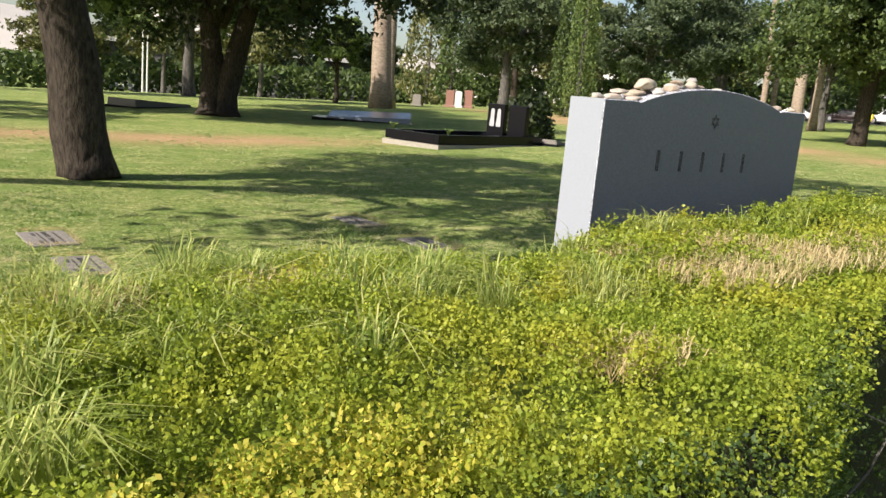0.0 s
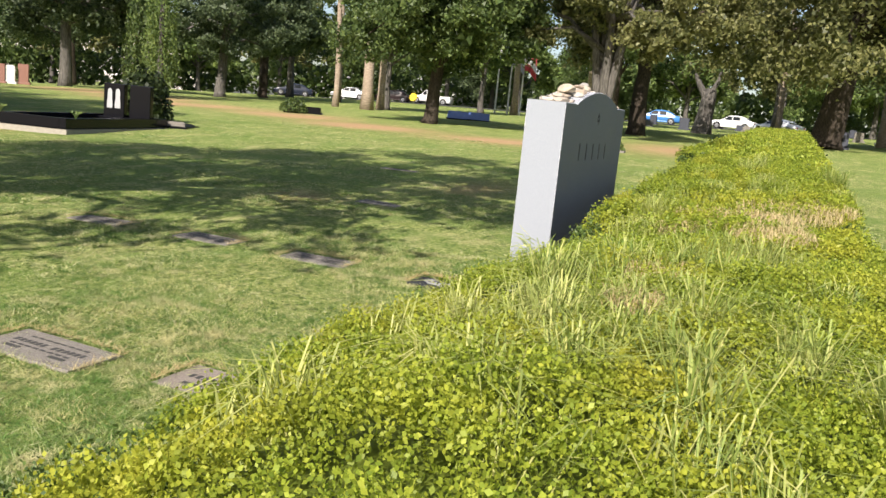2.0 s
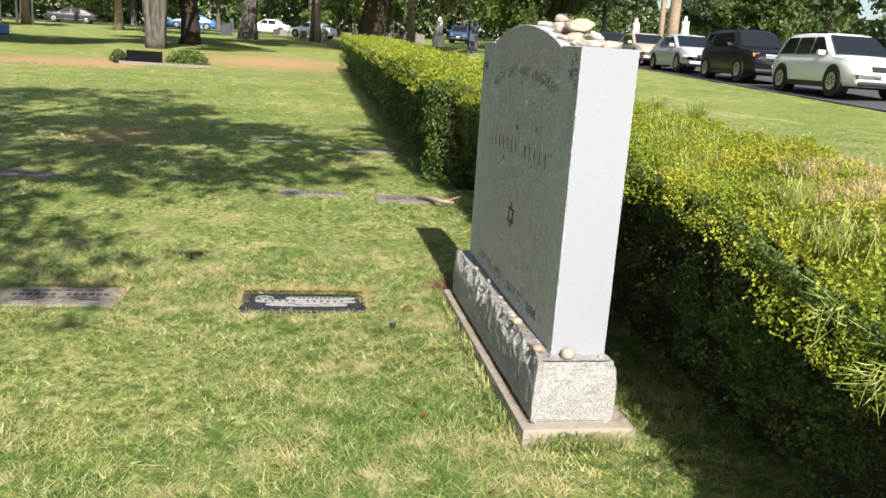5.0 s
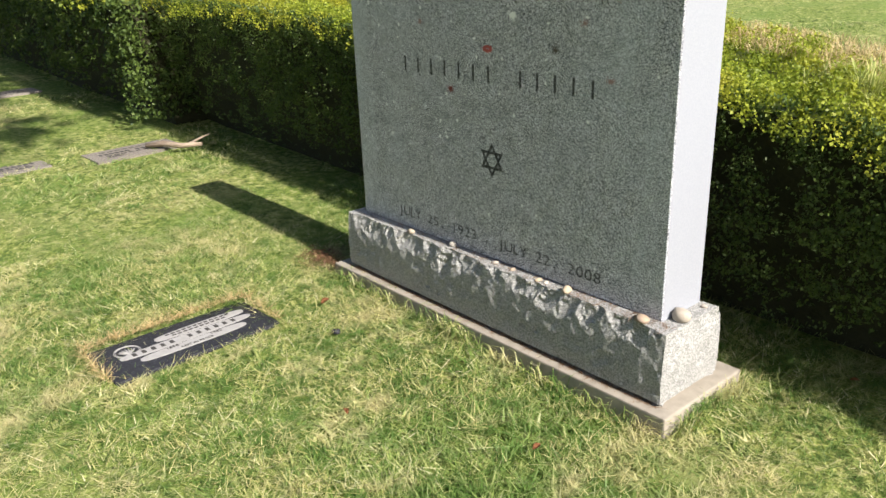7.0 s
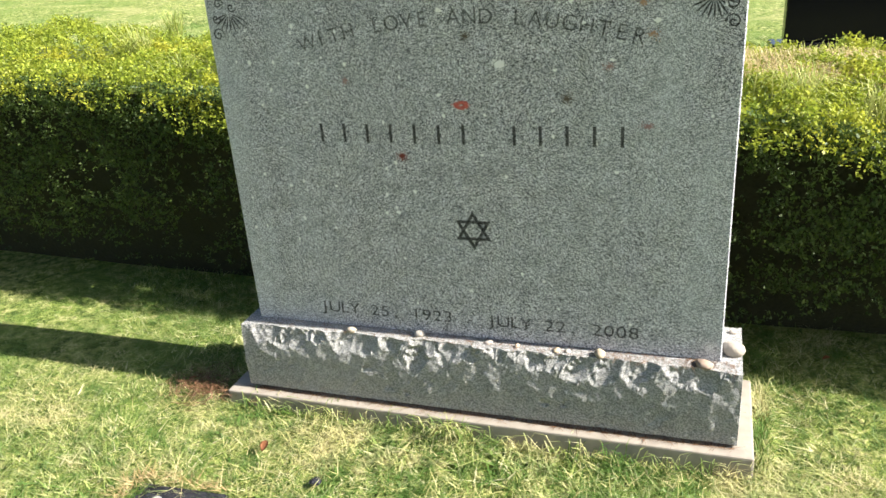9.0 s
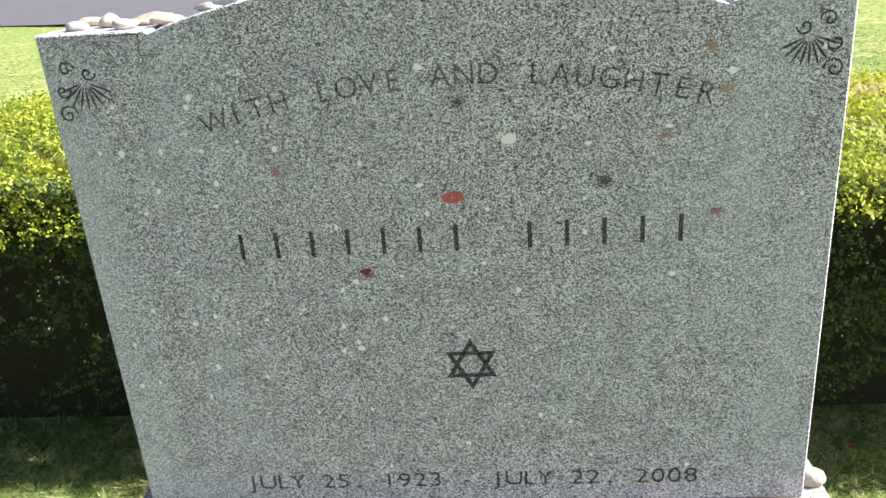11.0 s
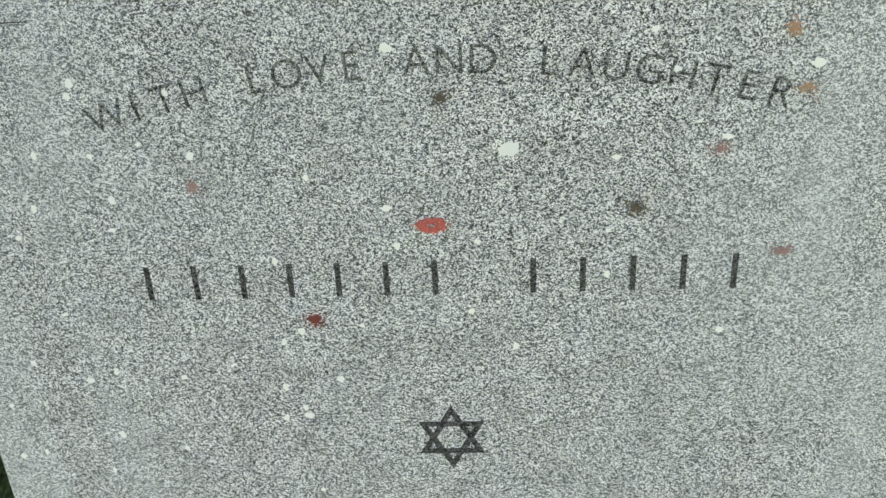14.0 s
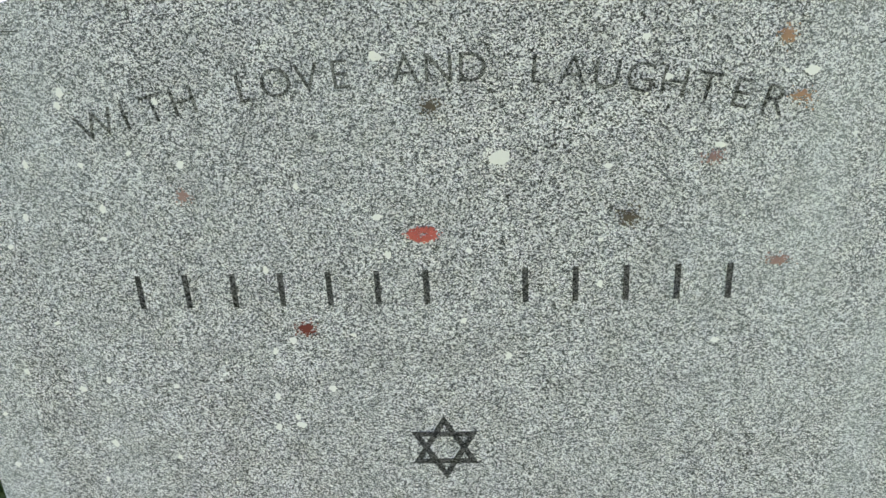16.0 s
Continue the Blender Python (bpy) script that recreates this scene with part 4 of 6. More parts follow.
# the names are plain bars, one to a letter
for k in range(13):
    if k != 7:
        x = -1.148 + 0.0718 * k
        part("letter_bar", bars_bm(bmesh.new(), [(x, x + 0.0085, 0.938, 0.993)], FRONT, 0.0006), M_CARVED, stone)
for k in range(5):
    x = 0.36 + 0.155 * k
    part("letter_bar", bars_bm(bmesh.new(), [(x, x + 0.022, 1.09, 1.18)], BACK, 0.0006), M_CARVED, stone)
star(0.061, 0.009, FRONT @ Matrix.Translation((-0.7, 0.681, 0)), M_CARVED, stone, "carved six-pointed star")
star(0.034, 0.007, BACK @ Matrix.Translation((0.735, 1.32, 0)), M_CARVED, stone, "carved six-pointed star")


def scroll(bm, m, rng):
    """Leafy scrollwork in the corner of the tablet."""
    for cx, cz, r, turns in ((0.045, -0.02, 0.016, 1.4), (0.085, -0.03, 0.015, -1.3), (0.03, -0.06, 0.015, -1.3), (0.03, -0.105, 0.02, 1.6)):
        pts = [m @ Vector((cx + r * (1 - f) * math.cos(turns * 2 * math.pi * f), cz + r * (1 - f) * math.sin(turns * 2 * math.pi * f), 0.0)) for f in [k / 14 for k in range(14)]]
        tube(bm, pts, [0.0022] * 14, 4)
    for k in range(9):
        a = radians(200 + 17 * k)
        c = Vector((0.075, -0.045, 0))
        d = Vector((math.cos(a), math.sin(a), 0))
        tube(bm, [m @ (c + d * 0.012), m @ (c + d * 0.035), m @ (c + d * 0.055)], [0.001, 0.0035, 0.001], 4)


for m in (FRONT @ Matrix.Translation((-DIE_W, DIE_Z1 - 0.02, 0)), FRONT @ Matrix.Translation((0, DIE_Z1 - 0.02, 0)) @ Matrix.Diagonal((-1, 1, 1, 1))):
    bm = bmesh.new()
    scroll(bm, m, random.Random(1))
    for v in bm.verts:
        v.co.y = -0.0003 + (v.co.y + 0.0003) * 0.12
    part("scrollwork", bm, M_CARVED, stone, "carved leafy scrollwork in a corner")

for s in (-1, 1):
    bm = bmesh.new()
    c = -DIE_W / 2
    for (xa, za), (xb, zb) in (((0.6, 1.39), (0.535, 1.39)), ((0.535, 1.39), (0.54, 1.352)), ((0.54, 1.352), (0.5, 1.352))):
        tube(bm, [(c + s * xa, -0.0004, za), (c + s * xb, -0.0004, zb)], [0.0012, 0.0012], 4)
    for v in bm.verts:
        v.co.y = -0.0003 + (v.co.y + 0.0003) * 0.2
    part("border", bm, M_CARVED, stone, "incised corner line")
M_LIP = plain("lipstick_red", (0.68, 0.16, 0.14), 0.6, 0, 0.5, 160)
M_LIP_FADED = plain("faded_lipstick", (0.42, 0.26, 0.25), 0.7, 0, 0.6, 160)
M_ORANGE = plain("faded_orange", (0.5, 0.3, 0.2), 0.8, 0, 0.4, 160)
M_RUST = plain("dark_red_stain", (0.24, 0.06, 0.05), 0.8, 0, 0.5, 160)
M_LICHEN = plain("white_lichen", (0.95, 0.95, 0.95), 0.9, 0, 0.12, 200)
M_BROWN = plain("brown_lichen", (0.14, 0.115, 0.09), 0.9, 0, 0.4, 200)


def blot(name, x, z, rx, rz, material, label, seed, islands=1):
    """An uneven thin stain on the front of the tablet; with islands, a dusting of small flecks."""
    rnd = random.Random(seed)
    bm = bmesh.new()
    for i in range(islands):
        ox, oz, sx, sz = 0, 0, rx, rz
        if islands > 1:
            a, q = rnd.uniform(0, 6.283), rnd.gauss(0.55, 0.16) if name == "kiss_mark" else abs(rnd.gauss(0, 0.42))
            ox, oz = rx * q * math.cos(a), rz * q * math.sin(a)
            sx = sz = rnd.uniform(0.0007, 0.0021)
        n = 14 if islands == 1 else 7
        ring = [bm.verts.new((x + ox + sx * (0.6 + 0.6 * rnd.random()) * math.cos(2 * math.pi * k / n), -0.0009 - 0.000004 * i, z + oz + sz * (0.6 + 0.6 * rnd.random()) * math.sin(2 * math.pi * k / n))) for k in range(n)]
        bm.faces.new(ring)
    part(name, bm, material, stone, label)


blot("kiss_mark", -0.714, 1.048, 0.027, 0.014, M_LIP, "red lipstick mark", 1, 420)
blot("stain", -0.899, 0.899, 0.019, 0.016, M_RUST, "dark red stain", 3, 260)
blot("stain", -0.219, 0.996, 0.026, 0.012, M_LIP_FADED, "faded pink stain", 4, 150)
blot("stain", -0.317, 1.149, 0.019, 0.013, M_LIP_FADED, "faded pink stain", 5, 110)
blot("stain", -1.05, 1.116, 0.016, 0.016, M_LIP_FADED, "faded pink stain", 6, 110)
blot("lichen", -0.604, 1.158, 0.026, 0.022, M_LICHEN, "round white lichen spot", 7, 240)
blot("lichen", -0.426, 1.067, 0.024, 0.022, M_BROWN, "brown lichen spot", 8, 170)
blot("lichen", -0.691, 1.23, 0.02, 0.018, M_BROWN, "brown lichen spot", 9, 120)
blot("lichen", -0.239, 1.303, 0.016, 0.017, M_ORANGE, "faded orange stain", 10, 130)
blot("stain", -0.213, 1.227, 0.024, 0.016, M_ORANGE, "faded orange stain", 18, 110)
blot("lichen", -0.602, 1.157, 0.014, 0.012, M_LICHEN, "", 17)
R2 = random.Random(12)
SPOTS = [(-0.776, 1.076), (-1.117, 1.181), (-1.066, 1.252), (-0.204, 1.259), (-0.455, 1.141), (-0.964, 0.723), (-0.926, 0.727), (-0.661, 0.909), (-0.951, 0.862), (-1.172, 1.1), (-0.31, 1.165), (-1.27, 1.17), (-1.29, 1.09)]
SPOTS += [(R2.uniform(-1.43, -0.03), R2.uniform(0.4, 1.34)) for k in range(46)]
for k, (x, z) in enumerate(SPOTS):
    blot("lichen", x, z, 0.0092 * R2.uniform(0.4, 1.0 if k < 13 else 0.75), 0.0078 * R2.uniform(0.45, 1.0), M_LICHEN, "", 20 + k)

# ---- stones left on the headstone ----


def pebble(x, y, z, sx, sy, sz, seed, label, group, rough=0.22, turn=0.0, cuts=0):
    rnd = random.Random(seed)
    bm = bmesh.new()
    bmesh.ops.create_icosphere(bm, subdivisions=2 if max(sx, sy) < 0.04 else 3, radius=1)
    o = Vector((seed * 3.1, seed * 1.7, 0))
    for v in bm.verts:
        p = v.co.normalized()
        r = 1 + rough * noise.noise(p * 1.6 + o) + 0.5 * rough * noise.noise(p * 4 + o)
        v.co = Vector((p.x * sx * r, p.y * sy * r, max(-0.75, p.z) * sz * 0.85 * r))
    for i in range(cuts):  # broken faces
        d = Vector((rnd.gauss(0, 1), rnd.gauss(0, 1), rnd.gauss(0.3, 1) * 1.2)).normalized()
        far = max(v.co.dot(d) for v in bm.verts) * rnd.uniform(0.62, 0.85)
        for v in bm.verts:
            over = v.co.dot(d) - far
            if over > 0:
                v.co -= d * over * 0.94
    lo = min(v.co.z for v in bm.verts)
    ob = mesh_ob("pebble", bm, M_STONE, None, True)
    ob.matrix_world = pose(x, y, z - lo - 0.002, 0, 0, turn)
    return tagged(ob, label, "stone", group)


TOPS = [(-0.04, 0.1, 0.022, 0.02, 0.012), (-0.1, 0.06, 0.05, 0.03, 0.02), (-0.11, 0.14, 0.05, 0.035, 0.022), (-0.16, 0.09, 0.04, 0.04, 0.02), (-0.2, 0.05, 0.04, 0.03, 0.022),
        (-0.23, 0.14, 0.05, 0.035, 0.018), (-0.31, 0.08, 0.06, 0.05, 0.03), (-0.37, 0.14, 0.05, 0.035, 0.025), (-0.3, 0.03, 0.03, 0.025, 0.02), (-0.44, 0.06, 0.06, 0.04, 0.02),
        (-0.47, 0.14, 0.045, 0.035, 0.024), (-0.55, 0.09, 0.05, 0.05, 0.022), (-0.62, 0.05, 0.04, 0.03, 0.02), (-0.61, 0.13, 0.035, 0.035, 0.034), (-0.69, 0.1, 0.04, 0.03, 0.016),
        (-0.82, 0.12, 0.03, 0.028, 0.012), (-0.93, 0.08, 0.045, 0.035, 0.012), (-1.03, 0.13, 0.04, 0.03, 0.014), (-1.1, 0.07, 0.05, 0.035, 0.016), (-1.17, 0.14, 0.035, 0.03, 0.018),
        (-1.23, 0.07, 0.04, 0.03, 0.02), (-1.29, 0.13, 0.045, 0.04, 0.02), (-1.31, 0.05, 0.03, 0.025, 0.022), (-1.36, 0.1, 0.035, 0.03, 0.024), (-1.41, 0.06, 0.028, 0.025, 0.018), (-1.42, 0.14, 0.03, 0.03, 0.02)]
for k, (x, y, sx, sy, sz) in enumerate(TOPS):
    pebble(x, y, min(top_z(x - sx * 0.5), top_z(x + sx * 0.5)), sx, sy, sz * 0.75, k, "weathered stone resting on the headstone", "stones on the headstone", 0.3, 37 * k, 7)
pebble(-0.34, 0.1, top_z(-0.34) + 0.022, 0.07, 0.05, 0.03, 60, "large tan stone resting on the headstone", "stones on the headstone", 0.18, 10, 5)
pebble(-0.55, 0.1, top_z(-0.55) + 0.018, 0.04, 0.03, 0.014, 61, "pale flat stone resting on the headstone", "stones on the headstone", 0.25, 30, 6)
pebble(-0.63, 0.12, top_z(-0.63) + 0.026, 0.03, 0.03, 0.016, 62, "square grey stone resting on the headstone", "stones on the headstone", 0.15, 50, 8)
pebble(-0.19, 0.1, top_z(-0.19) + 0.026, 0.06, 0.03, 0.014, 63, "flat brown stone resting on the headstone", "stones on the headstone", 0.2, 5, 6)
for k, (x, y, s, sz) in enumerate(((-1.115, -0.035, 0.017, 0.012), (-0.89, -0.022, 0.016, 0.016), (-0.665, -0.022, 0.014, 0.007), (-0.577, -0.028, 0.011, 0.008), (-0.457, -0.03, 0.014, 0.008), (-0.425, -0.028, 0.011, 0.007), (-0.332, -0.034, 0.021, 0.016), (-0.045, -0.034, 0.028, 0.014), (0.03, 0.05, 0.034, 0.026), (0.03, 0.17, 0.012, 0.009))):
    pebble(x, y, DIE_Z0 - 0.001, s, s * 0.75, sz, 80 + k, "small stone resting on the ledge of the base", "stones on the base", 0.2, 20 * k)

pebble(-1.09, -0.43, gz(-1.09, -0.43) + 0.006, 0.02, 0.015, 0.012, 99, "dark rough stone lying in the grass", "", 0.4, 40, 4).data.materials[0] = M_MARKER_DARK

# ---- weeds in the hedge top ----


def curved(base, rng, height, width):
    """Arching grass blades of two pieces each, as triangles."""
    n = len(base)
    a = rng.uniform(0, 2 * math.pi, n)
    way = np.stack([np.cos(a), np.sin(a), np.zeros(n)], 1)
    side = np.stack([-np.sin(a), np.cos(a), np.zeros(n)], 1) * width
    h = height * rng.uniform(0.5, 1.2, (n, 1))
    up = np.array((0, 0, 1.0))
    k = rng.uniform(0.35, 1.5, (n, 1))
    mid = base + up * h * 0.7 + way * h * k * 0.4
    tip = base + up * h * (1.05 - 0.4 * k) + way * h * k * 1.1
    return np.concatenate([np.stack([base - side, base + side, mid + side * 0.8], 1), np.stack([base - side, mid + side * 0.8, mid - side * 0.8], 1), np.stack([mid - side * 0.8, mid + side * 0.8, tip], 1)])


def weed_tufts():
    rng = np.random.default_rng(33)
    green, dry = [], []
    # fountains of long blades, then small scattered tufts
    large = [(2.28, 1.53), (2.17, 1.1), (1.76, 1.37), (-1.03, 0.85), (1.33, 1.2), (2.71, 1.17), (2.56, 1.43), (2.48, 1.12), (2.02, 1.26), (1.36, 1.0), (2.72, 0.78), (2.95, 0.66), (2.34, 0.85), (2.33, 0.66), (-2.48, 0.95), (-1.78, 1.1), (-2.7, 1.5), (-2.2, 1.55), (-1.44, 1.55), (1.63, 0.62), (0.2, 0.7), (1.75, 0.85), (2.15, 0.78), (-3.8, 1.0), (1.9, 1.05), (2.05, 0.95), (1.6, 1.1), (2.4, 1.0), (1.5, 0.8), (2.25, 1.3), (1.85, 0.72), (2.6, 0.95), (1.2, 0.78), (2.85, 0.9), (1.7, 0.7), (2.45, 0.8)]
    for x, y in large:
        n = int(rng.integers(70, 130))
        a, q = rng.uniform(0, 6.28, n), 0.045 * np.sqrt(rng.random(n))
        base = np.stack([x + q * np.cos(a), y + q * np.sin(a), np.full(n, gz(x, y) + float(hedge_height(x) - shoulder(x, y)) - 0.05)], 1)
        green.append(curved(base, rng, rng.uniform(0.1, 0.17), 0.0019))
    spots = []
    for k in range(80):
        x = rng.uniform(0.3, 3.1) if k < 50 else rng.uniform(-2.6, 0.8)
        y = rng.uniform(0.45, 1.3)
        spots.append((x, y, rng.uniform(0.03, 0.1)))
    for x, y, r in spots:
        n = int(rng.integers(20, 60))
        y = max(y, 0.58 + r + float(front_in(x)))
        a, q = rng.uniform(0, 6.28, n), r * np.sqrt(rng.random(n))
        base = np.stack([x + q * np.cos(a), y + q * np.sin(a), np.full(n, gz(x, y) + float(hedge_height(x) - shoulder(x, y)) - 0.06)], 1)
        green.append(curved(base, rng, rng.uniform(0.07, 0.13), 0.0017))
    for x, y, r, n in ((0.2, 1.1, 0.22, 1100), (0.5, 1.2, 0.17, 700), (1.36, 1.6, 0.1, 260), (-0.3, 1.25, 0.24, 900), (-0.6, 1.35, 0.22, 700), (0.55, 0.85, 0.09, 260), (2.09, 0.96, 0.07, 160), (1.7, 0.95, 0.1, 120), (0.15, 0.9, 0.12, 400)):
        a, q = rng.uniform(0, 6.28, n), r * np.sqrt(rng.random(n))
        px, py = x + 1.5 * q * np.cos(a), y + q * np.sin(a)
        base = np.stack([px, py, ground(px, py) + hedge_height(px) - shoulder(px, py) - 0.02], 1)
        dry.append(curved(base, rng, 0.05, 0.0013))
    tagged(soup("weeds", np.concatenate(green), 3, M_WEED), "long grass growing through the hedge top", "weeds", kind="stuff")
    tagged(soup("dead_grass", np.concatenate(dry), 3, M_STRAW), "patches of dead straw on the hedge top", "dry grass", kind="stuff")


weed_tufts()


def grass_tufts():
    """Longer blades left by the mower along the foundation."""
    rng = np.random.default_rng(44)
    n = 900
    px = np.concatenate([0.115 + 0.03 * rng.random(500), -1.5 + 1.6 * rng.random(250), -0.78 + 0.04 * rng.normal(size=150)])
    py = np.concatenate([-0.08 + 0.36 * rng.random(500) ** 0.8, -0.115 - 0.02 * rng.random(400)])
    base = np.stack([px, py, ground(px, py) - 0.005], 1)
    tagged(soup("grass_tufts", curved(base, rng, 0.075, 0.0016), 3, M_GRASS), "longer grass left along the foundation", "grass", kind="stuff")


grass_tufts()


def spiky_weed(x, y, z, seed):
    """A star of stiff pale blades, folded along the middle."""
    rng = np.random.default_rng(seed)
    n = 44
    v = rng.normal(size=(n, 3)) * (0.6, 0.45, 0.42) + (0.3, -0.7, 0.1)
    v /= np.linalg.norm(v, axis=1)[:, None]
    ln = rng.uniform(0.04, 0.12, (n, 1))
    s = np.cross(v, (0, 0, 1))
    s /= np.linalg.norm(s, axis=1)[:, None]
    base = np.array((x, y, z)) + rng.normal(size=(n, 3)) * 0.022
    mid = base + v * ln * 0.45 - np.array((0, 0, 0.006))
    tip = base + v * ln - np.array((0, 0, 0.35)) * ln * ln * 4
    w = 0.0019
    ob = soup("blade_tuft", np.concatenate([np.stack([base - s * w * 0.6, base + s * w * 0.6, mid], 1), np.stack([base, mid + s * w, tip], 1), np.stack([base, tip, mid - s * w], 1)]), 3, M_WEED)
    return tagged(ob, "spiky pale grass tuft growing out of the hedge side", "weed", "spiky tufts")


for k, (x, y, z) in enumerate(((0.905, 0.37, 0.8), (1.12, 0.36, 0.71))):
    spiky_weed(x, y, z, 70 + k)

# bare twigs at the back edge of the hedge
for k, (x, y) in enumerate(((1.15, 1.75), (1.3, 1.8), (0.85, 1.76))):
    bm = bmesh.new()
    rr = random.Random(k)
    p = [(x + 0.05 * i * rr.uniform(-1, 1), y - 0.02 + 0.015 * i, 0.45 + 0.1 * i) for i in range(5)]
    tube(bm, p, [0.004, 0.004, 0.003, 0.0025, 0.0015], 5)
    tagged(mesh_ob("twig", bm, M_BARK_GREY), "bare pale twig at the edge of the hedge", "twig", "bare twigs")

# fallen leaves and a broken stick on the lawn
M_DEADLEAF = plain("dead_leaf", (0.34, 0.14, 0.06), 0.8, 0, 0.5, 60)
for k, (x, y, s) in enumerate(((-1.31, -0.33, 0.022), (-0.62, -0.71, 0.016), (-1.75, -0.05, 0.018), (0.42, -0.28, 0.014), (0.35, 0.55, 0.014), (-0.1, -0.42, 0.016))):
    bm = bmesh.new()
    rows = []
    for i in range(7):
        f = i / 6
        w = s * 0.55 * math.sin(math.pi * min(0.97, f * 0.9 + 0.08))
        rows.append([bm.verts.new((s * (2 * f - 1), w * q, 0.4 * w * abs(q) + 0.25 * s * math.sin(f * 3))) for q in (-1, -0.4, 0, 0.4, 1)])
    for a, c in zip(rows, rows[1:]):
        for i in range(4):
            bm.faces.new((a[i], c[i], c[i + 1], a[i + 1]))
    bmesh.ops.solidify(bm, geom=bm.faces[:], thickness=0.0008)
    ob = mesh_ob("dead_leaf", bm, M_DEADLEAF, None, True)
    ob.matrix_world = pose(x, y, gz(x, y) + 0.024, 12, -8, 70 * k + 100)
    tagged(ob, "curled brown dead leaf on the grass", "leaf", "dead leaves")
bm = bmesh.new()
tube(bm, [(0, 0, 0), (0.12, 0.05, 0.012), (0.26, 0.06, 0.008), (0.4, 0.12, 0.02)], [0.014, 0.02, 0.018, 0.012], 8)
tube(bm, [(0.3, 0.08, 0.012), (0.36, 0.16, 0.05), (0.4, 0.2, 0.07)], [0.011, 0.008, 0.004], 6)
ob = mesh_ob("stick", bm, M_BARK_PALM, None, True)
ob.matrix_world = pose(-4.15, 0.1, gz(-4.15, 0.1) + 0.03, 0, 0, 20)
tagged(ob, "broken tan stick lying on the grass", "stick")

for k, (x, y) in enumerate(((1.72, 1.36), (1.2, 1.62), (1.45, 1.66), (1.0, 1.6))):
    rr = random.Random(40 + k)
    bm = bmesh.new()
    for i in range(9):
        a = rr.uniform(0, 6.28)
        z = gz(x, y) + float(hedge_height(x)) - (0.03 if k == 0 else 0.16)
        c = Vector((x + rr.uniform(-0.03, 0.03), y + rr.uniform(-0.02, 0.02), z))
        d = Vector((math.cos(a), math.sin(a), rr.uniform(0.0, 0.7)))
        tube(bm, [c, c + d * 0.03 + Vector((0, 0, 0.008)), c + d * rr.uniform(0.05, 0.09)], [0.0016, 0.0013, 0.0006], 4)
    tagged(mesh_ob("twig_tangle", bm, M_BARK_GREY), "tangle of bare grey twigs in the hedge", "twigs", "dead twigs")

# ---- far things: roads, cars, graves, trees, building ----


def strip(name, pts, width, lift, material, label, category):
    """A road laid on the lawn along pts."""
    bm = bmesh.new()
    prev = None
    fine = []
    for (xa, ya), (xb, yb) in zip(pts, pts[1:]):
        n = max(2, int(math.hypot(xb - xa, yb - ya) / 2))
        fine += [(xa + (xb - xa) * i / n, ya + (yb - ya) * i / n) for i in range(n)]
    fine.append(pts[-1])
    for i, (x, y) in enumerate(fine):
        a, b = fine[max(i - 1, 0)], fine[min(i + 1, len(fine) - 1)]
        d = Vector((b[0] - a[0], b[1] - a[1])).normalized()
        row = [bm.verts.new((x - d.y * width * f, y + d.x * width * f, gz(x - d.y * width * f, y + d.x * width * f) + lift)) for f in (-0.5, -0.25, 0, 0.25, 0.5)]
        if prev:
            for k in range(4):
                bm.faces.new((prev[k], row[k], row[k + 1], prev[k + 1]))
        prev = row
    bmesh.ops.recalc_face_normals(bm, faces=bm.faces)
    return tagged(mesh_ob(name, bm, material), label, category, kind="structure")


strip("road", [(6, 13.1), (-17.8, 15.4), (-40, 17.6), (-70, 23), (-110, 35)], 6.6, 0.03, M_ASPHALT, "grey asphalt road beside the lawn", "road")
strip("road", [(-100, 14), (-84, -10), (-86, -40), (-70, -70), (-52, -101), (-20, -112), (20, -116)], 7.0, 0.05, M_ASPHALT, "grey asphalt road across the grounds", "road")

PAINTS = {}


def paint(c):
    if c not in PAINTS:
        PAINTS[c] = plain("car_paint", c, 0.3, 0.0, 0.12, 4, 0, 0.3 if max(c) > 0.1 else 0.0)
        PAINTS[c].node_tree.nodes["Principled BSDF"].inputs["Specular IOR Level"].default_value = 0.5 if max(c) > 0.1 else 0.25
    return PAINTS[c]


